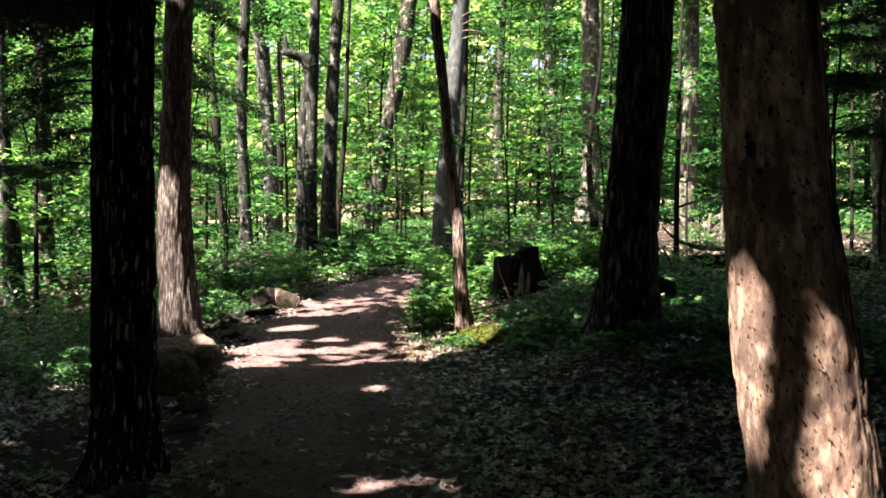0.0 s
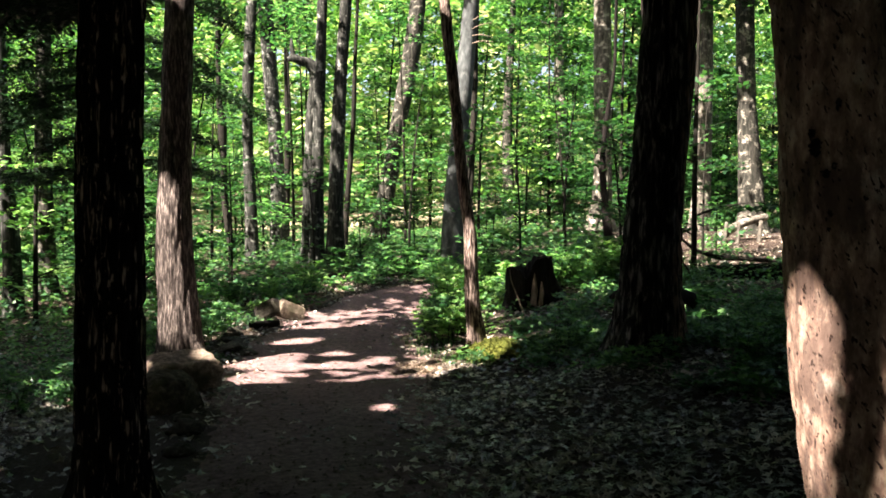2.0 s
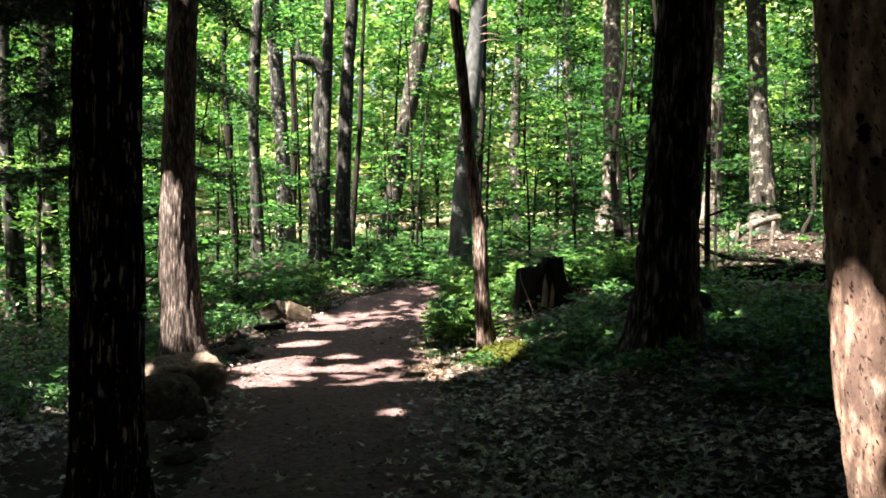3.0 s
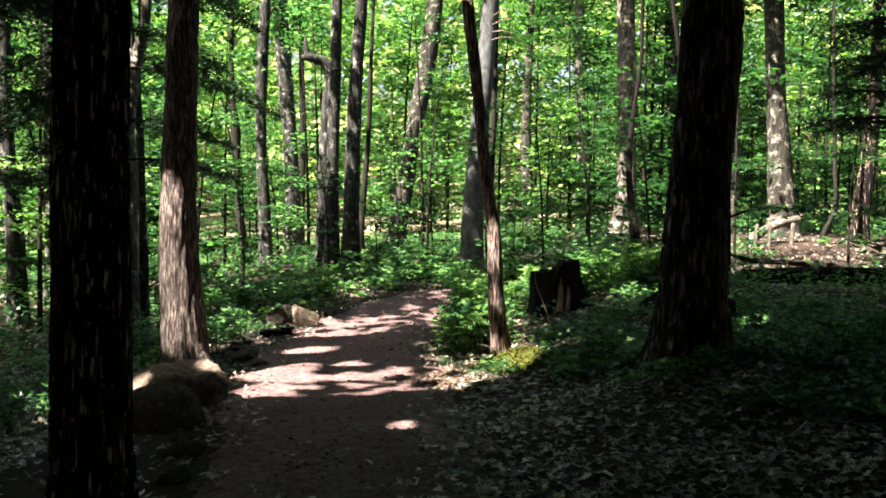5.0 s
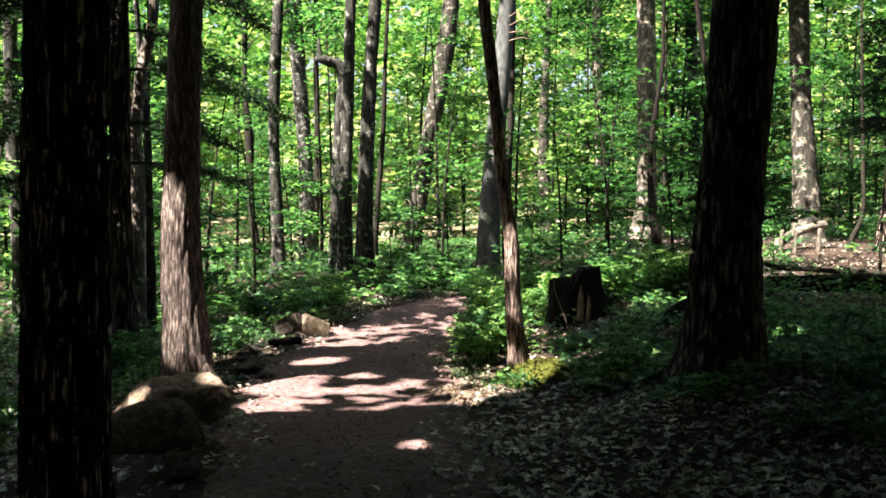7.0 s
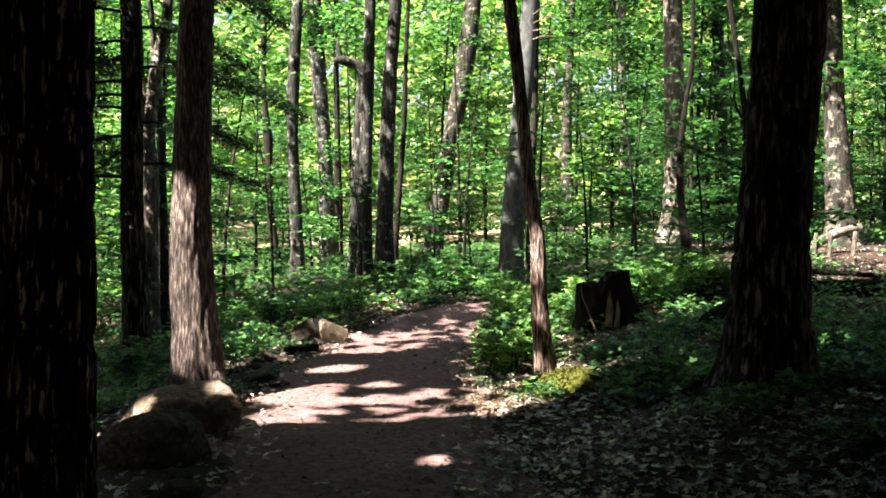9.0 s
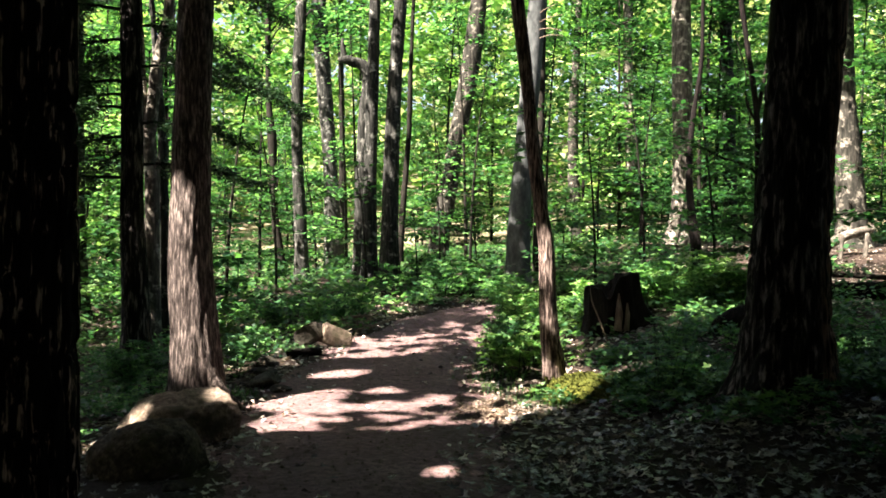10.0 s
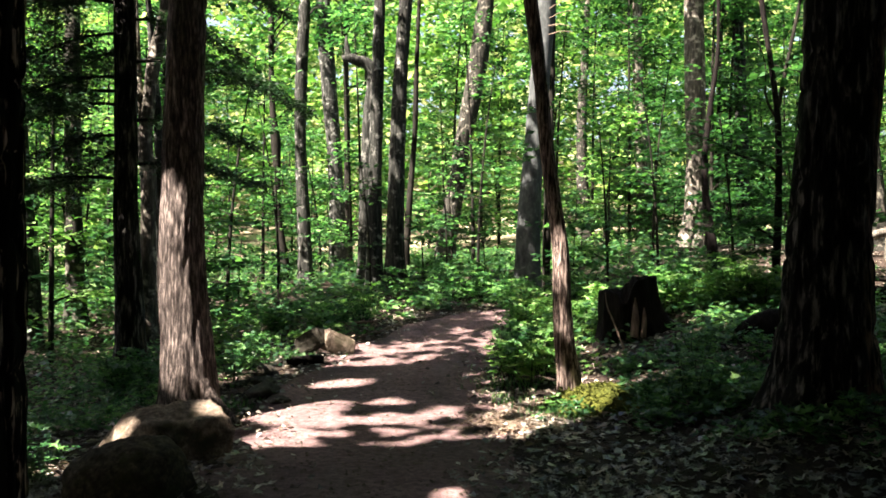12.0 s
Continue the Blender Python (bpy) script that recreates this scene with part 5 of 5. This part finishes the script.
def moss_hump():
    th = np.linspace(0, 2 * np.pi, 48, endpoint=False)
    rows = []
    for k in np.linspace(0, 1, 16):
        rr = 0.02 + k * (1 + 0.5 * (fbm(np.cos(th) * 1.5, np.sin(th) * 1.5, 3.0, 3) - 0.5) * 2)
        x, y = 0.50 + np.cos(th) * rr * 0.62, 12.98 + np.sin(th) * rr * 0.6
        lift = 0.2 * (1 - k * k) - 0.06 * k ** 6 + 0.11 * (fbm(x * 5, y * 5, 1.0, 3) - 0.5)
        rows.append(np.stack([x, y, floor_z(x, y) + lift], 1))
    V = np.concatenate(rows)
    n = 48
    i, j = np.meshgrid(np.arange(15), np.arange(n), indexing="ij")
    a, b = (i * n + j).ravel(), (i * n + (j + 1) % n).ravel()
    return mesh_of("moss_hump", V, np.stack([a, a + n, b + n, b], 1))


hump = lone("moss_hump", moss_hump(), MOSS, (0, 0, 0), "low hump of yellow-green moss at a tree foot", "moss")
r = np.random.default_rng(46)
top = np.array([v.co for v in hump.data.vertices])
top = top[r.integers(0, len(top), 2600)] + r.normal(0, 1, (2600, 3)) * np.array([.05, .05, .008])
tagged(part("moss_fringe", mesh_of("moss_fringe", *leaf_set(top, 0.05, 0.9, wide=0.5, r=r), False), MOSS, hump), kind="stuff")

# ---- fallen wood ----


def lying(name, rows, bark, label, category, seg=14, ridge=0.008):
    V, F = tube(rows, seg=seg, step=0.08, ridge=ridge, ridges=12, lump=0.08, seed=len(bpy.data.objects))
    c = np.array(rows[0][:3])
    return lone(name, mesh_of(name, V - c, F), bark, c, label, category, "fallen wood")


def gz(x, y):
    return float(floor_z(np.array(x), np.array(y)))


lying("fallen_log", [(4.9, 18.6, gz(4.9, 18.6) + .1, .15), (6.5, 18.3, gz(6.5, 18.3) + .14, .17), (8.2, 18.2, gz(8.2, 18.2) + .15, .16), (10.2, 18.4, gz(10.2, 18.4) + .1, .13)], ROTTEN_SHADED, "dark fallen log lying in the shade", "log")
lying("rotten_log", [(2.35, 14.6, gz(2.35, 14.6) + .05, .12), (2.6, 14.55, gz(2.6, 14.55) + .13, .2), (3.1, 14.6, gz(3.1, 14.6) + .15, .23), (3.6, 14.7, gz(3.6, 14.7) + .06, .18)], ROTTEN_SHADED, "short black rotten log between stump and tree", "log")
lying("fallen_branch", [(4.7, 20, 1.75, .02), (4.95, 20, 1.52, .035), (5.3, 20, 1.36, .045), (6.1, 20, 1.27, .05), (7.4, 19.9, 1.18, .055), (8.8, 19.7, gz(8.8, 19.7) + .03, .06)], BARK_TWIG, "dark bent branch lying above the wood floor", "branch", 8, 0)
lying("fallen_branch", [(4.2, 16.4, gz(4.2, 16.4) + .0, .012), (4.0, 16.5, 1.15, .014), (3.85, 16.6, 1.45, .008)], BARK_TWIG, "thin bent twig standing out of the leaves", "branch", 6, 0)
lying("dead_twig", [(1.18, 15.7, gz(1.18, 15.7) - .02, .012), (1.02, 15.8, .80, .010), (0.94, 15.85, 1.02, .007), (0.93, 15.9, 1.18, .004)], BARE_WOOD, "bare pale twig leaning before the stump", "twig", 6, 0)
lying("trail_timber", [(-3.32, 15.75, gz(-3.3, 15.75) + .05, .06), (-3.05, 15.92, gz(-3.05, 15.92) + .05, .065), (-2.9, 16.02, gz(-2.9, 16.02) + .05, .06)], ROTTEN_SHADED, "short dark timber at the trail's edge", "timber")
lying("fallen_log", [(-2.75, 17.9, gz(-2.75, 17.9) + .02, .03), (-2.45, 18.5, gz(-2.45, 18.5) + .03, .035), (-2.2, 19.2, gz(-2.2, 19.2) + .03, .025)], BARE_WOOD, "thin pale log along the trail's edge", "log", 8)
lying("fallen_branch", [(-3.4, 18.0, gz(-3.4, 18) + .02, .03), (-2.95, 18.3, gz(-2.95, 18.3) + .16, .03), (-2.5, 18.4, gz(-2.5, 18.4) + .2, .02)], BARE_WOOD, "pale dead branch among the plants", "branch", 6, 0)
lying("split_log", [(7.0, 25.2, gz(7, 25.2) + .12, .12), (7.7, 25.4, gz(7.7, 25.4) + .45, .12), (8.4, 25.6, gz(8.4, 25.6) + .62, .11)], BARK_PALE, "pale sunlit log leaning against a tree foot", "log")
for k, (x, y) in enumerate([(7.1, 25.0), (7.4, 24.9), (8.0, 25.0)]):
    lying("split_log", [(x, y, gz(x, y) - .05, .06), (x + .06, y + .05, gz(x, y) + .3, .055), (x + .1, y + .1, gz(x, y) + .55, .05)], BARK_PALE, "pale upright split log in the sun", "log", 8)

# ---- maple seedlings ----


def seedling_meshes(seed):
    """A clump of maple seedlings: thin stems, each with whorls of lobed leaves."""
    r = np.random.default_rng(seed)
    stems, at = [], []
    for _ in range(int(r.integers(6, 10))):
        foot, top = r.normal(0, .1, 2), r.uniform(.2, .58)
        tip = foot + r.normal(0, .13, 2)
        stems.append([(*foot, -.05, .005), (*((foot + tip) / 2), top * .6, .004), (*tip, top, .0025)])
        for k, n, wide in ((1.0, 6, .085), (.66, 4, .11), (.4, 2, .09)):
            c = foot + (tip - foot) * k
            a = r.uniform(0, 6.28) + np.arange(n) * 6.28 / n + r.normal(0, .25, n)
            d = wide * r.uniform(.6, 1.25, n)
            at.append(np.stack([c[0] + np.cos(a) * d, c[1] + np.sin(a) * d, top * k + r.normal(0, .018, n)], 1))
    return many_tubes("stem", stems, 4), mesh_of("foliage", *lobed_set(np.concatenate(at), .115, .22, .35, r=r), False)


def hanging_sprays(tree, lines, count, seed, material):
    """Flat layers of lobed leaves along thin branches."""
    r = np.random.default_rng(seed)
    at = []
    for p, q in lines:
        k = r.uniform(.15, 1.05, count)[:, None]
        at.append(np.array(p) * (1 - k) + np.array(q) * k + r.normal(0, 1, (count, 3)) * (.2, .22, .035))
    V, F = lobed_set(np.concatenate(at), .13, .2, .3, r=r)
    tagged(part("foliage", mesh_of("foliage", V - np.array(tree.location), F, False), material, tree), kind="stuff")


# these sprays hang in the shaded leaf copy, shade painted in
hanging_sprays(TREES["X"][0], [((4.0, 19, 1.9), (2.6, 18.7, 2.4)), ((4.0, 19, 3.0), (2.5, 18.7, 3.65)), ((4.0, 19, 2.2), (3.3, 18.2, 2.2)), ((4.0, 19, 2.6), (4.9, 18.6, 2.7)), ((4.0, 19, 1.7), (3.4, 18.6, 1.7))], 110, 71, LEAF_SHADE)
SEEDLINGS = [seedling_meshes(400 + k) for k in range(5)]
r = np.random.default_rng(61)
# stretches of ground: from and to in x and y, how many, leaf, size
# brightly lit stretches get the sunlit leaf copy, dim ones a darker leaf
for x0, x1, y0, y1, count, leaf, size in [(-.35, 1.1, 13.9, 20.2, 46, LEAF_SUNLIT, 1.0), (1.9, 3.5, 16.6, 19.6, 30, LEAF_SUNLIT, 1.1), (-5.6, -3.4, 13.6, 16.4, 18, LEAF_LOW, .9), (-5.2, -2.7, 16.4, 20.4, 26, LEAF_SUNLIT, .9), (-2.6, .4, 21.0, 22.6, 14, LEAF_MAPLE, 1.0),
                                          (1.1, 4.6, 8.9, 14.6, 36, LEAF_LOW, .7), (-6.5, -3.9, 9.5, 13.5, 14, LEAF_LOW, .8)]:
    for k in range(count):
        x, y = r.uniform(x0, x1), r.uniform(y0, y1)
        if float(trail_inside(np.array(x), np.array(y))) > -.12 or abs(x - 1.3 - (y - 16.75) * .09) < .62 and 14.3 < y < 17.1 or math.hypot(x - 1.9, y - 16.6) < .5 or math.hypot(x - 2.14, y - 10.8) < .6 or math.hypot(x + 3.6, y - 12.6) < .5:
            continue
        stem_me, leaf_me = SEEDLINGS[k % 5]
        bush = thing("maple_seedling", (x, y, float(floor_z(np.array(x), np.array(y)))), "ankle-high clump of green maple seedlings on the wood floor" if size < 1 else "knee-high clump of fresh green maple seedlings beside the trail", "seedling", "seedlings beside the trail")
        bush.rotation_euler, bush.scale = (0, 0, r.uniform(0, 6.28)), [size * r.uniform(.75, 1.25)] * 3
        tagged(part("stem", stem_me, BARK_TWIG, bush), kind="stuff")
        green = tagged(part("foliage", leaf_me, leaf, bush), kind="stuff")
        green.material_slots[0].link = "OBJECT"
        green.material_slots[0].material = leaf if k % 4 else LEAF_MAPLE

# ---- knots on the leaning tree ----


def knot(tree, place, way, size, seed):
    """A dark ragged hollow in the bark with a raised rim."""
    r = np.random.default_rng(seed)
    n = np.array(way) / np.linalg.norm(way)
    s = np.cross((0, 0, 1), n)
    u = np.cross(n, s)
    th = np.linspace(0, 2 * np.pi, 22, endpoint=False)
    wob = 1 + 0.5 * (vnoise(np.cos(th) * 2 + seed, np.sin(th) * 2, 1.0) - 0.5) * 2 + r.uniform(-.28, .28, 22)
    rows = []
    for k, d in ((1.15, -0.01), (1.0, 0.012), (0.8, 0.009), (0.5, 0.004), (0.02, 0.003)):
        rows.append(np.array(place) + (s[None] * np.cos(th)[:, None] * size[0] + u[None] * np.sin(th)[:, None] * size[1]) * (k * wob)[:, None] + n * d)
    V = np.concatenate(rows) - np.array(tree.location)
    i, j = np.meshgrid(np.arange(4), np.arange(22), indexing="ij")
    a, b = (i * 22 + j).ravel(), (i * 22 + (j + 1) % 22).ravel()
    part("knot", mesh_of("knot", V, np.stack([a, b, b + 22, a + 22], 1)), ROTTEN_SHADED, tree, "dark hollow knot in the bark")


for k, (p, w, sz) in enumerate([((1.41, 4.27, 2.0), (-.71, -.71, 0), (.026, .024)), ((1.40, 4.28, 2.06), (-.73, -.68, 0), (.016, .014)), ((1.44, 4.25, 1.9), (-.54, -.84, 0), (.018, .012)), ((1.47, 4.24, 1.93), (-.5, -.86, 0), (.01, .011)), ((1.48, 4.23, 2.17), (-.5, -.87, 0), (.01, .017))]):
    knot(U_TREE, p, w, sz, k)
limb(U_TREE, [(1.52, 4.35, 2.86, .05), (1.36, 4.3, 2.81, .035), (1.24, 4.28, 2.79, .02), (1.18, 4.27, 2.80, .008)], BARK_DARK, "branch_stub")
for k, (z, dz) in enumerate([(6.9, .12), (6.55, .0), (7.1, .2), (6.75, -.1)]):
    limb(TREES["P"][0], [(0.45, 23.85, z, .014), (0.75, 23.7, z + .05 + dz * .5, .01), (1.0, 23.6, z + dz, .005)], BARE_WOOD, "dead_twig", 5)
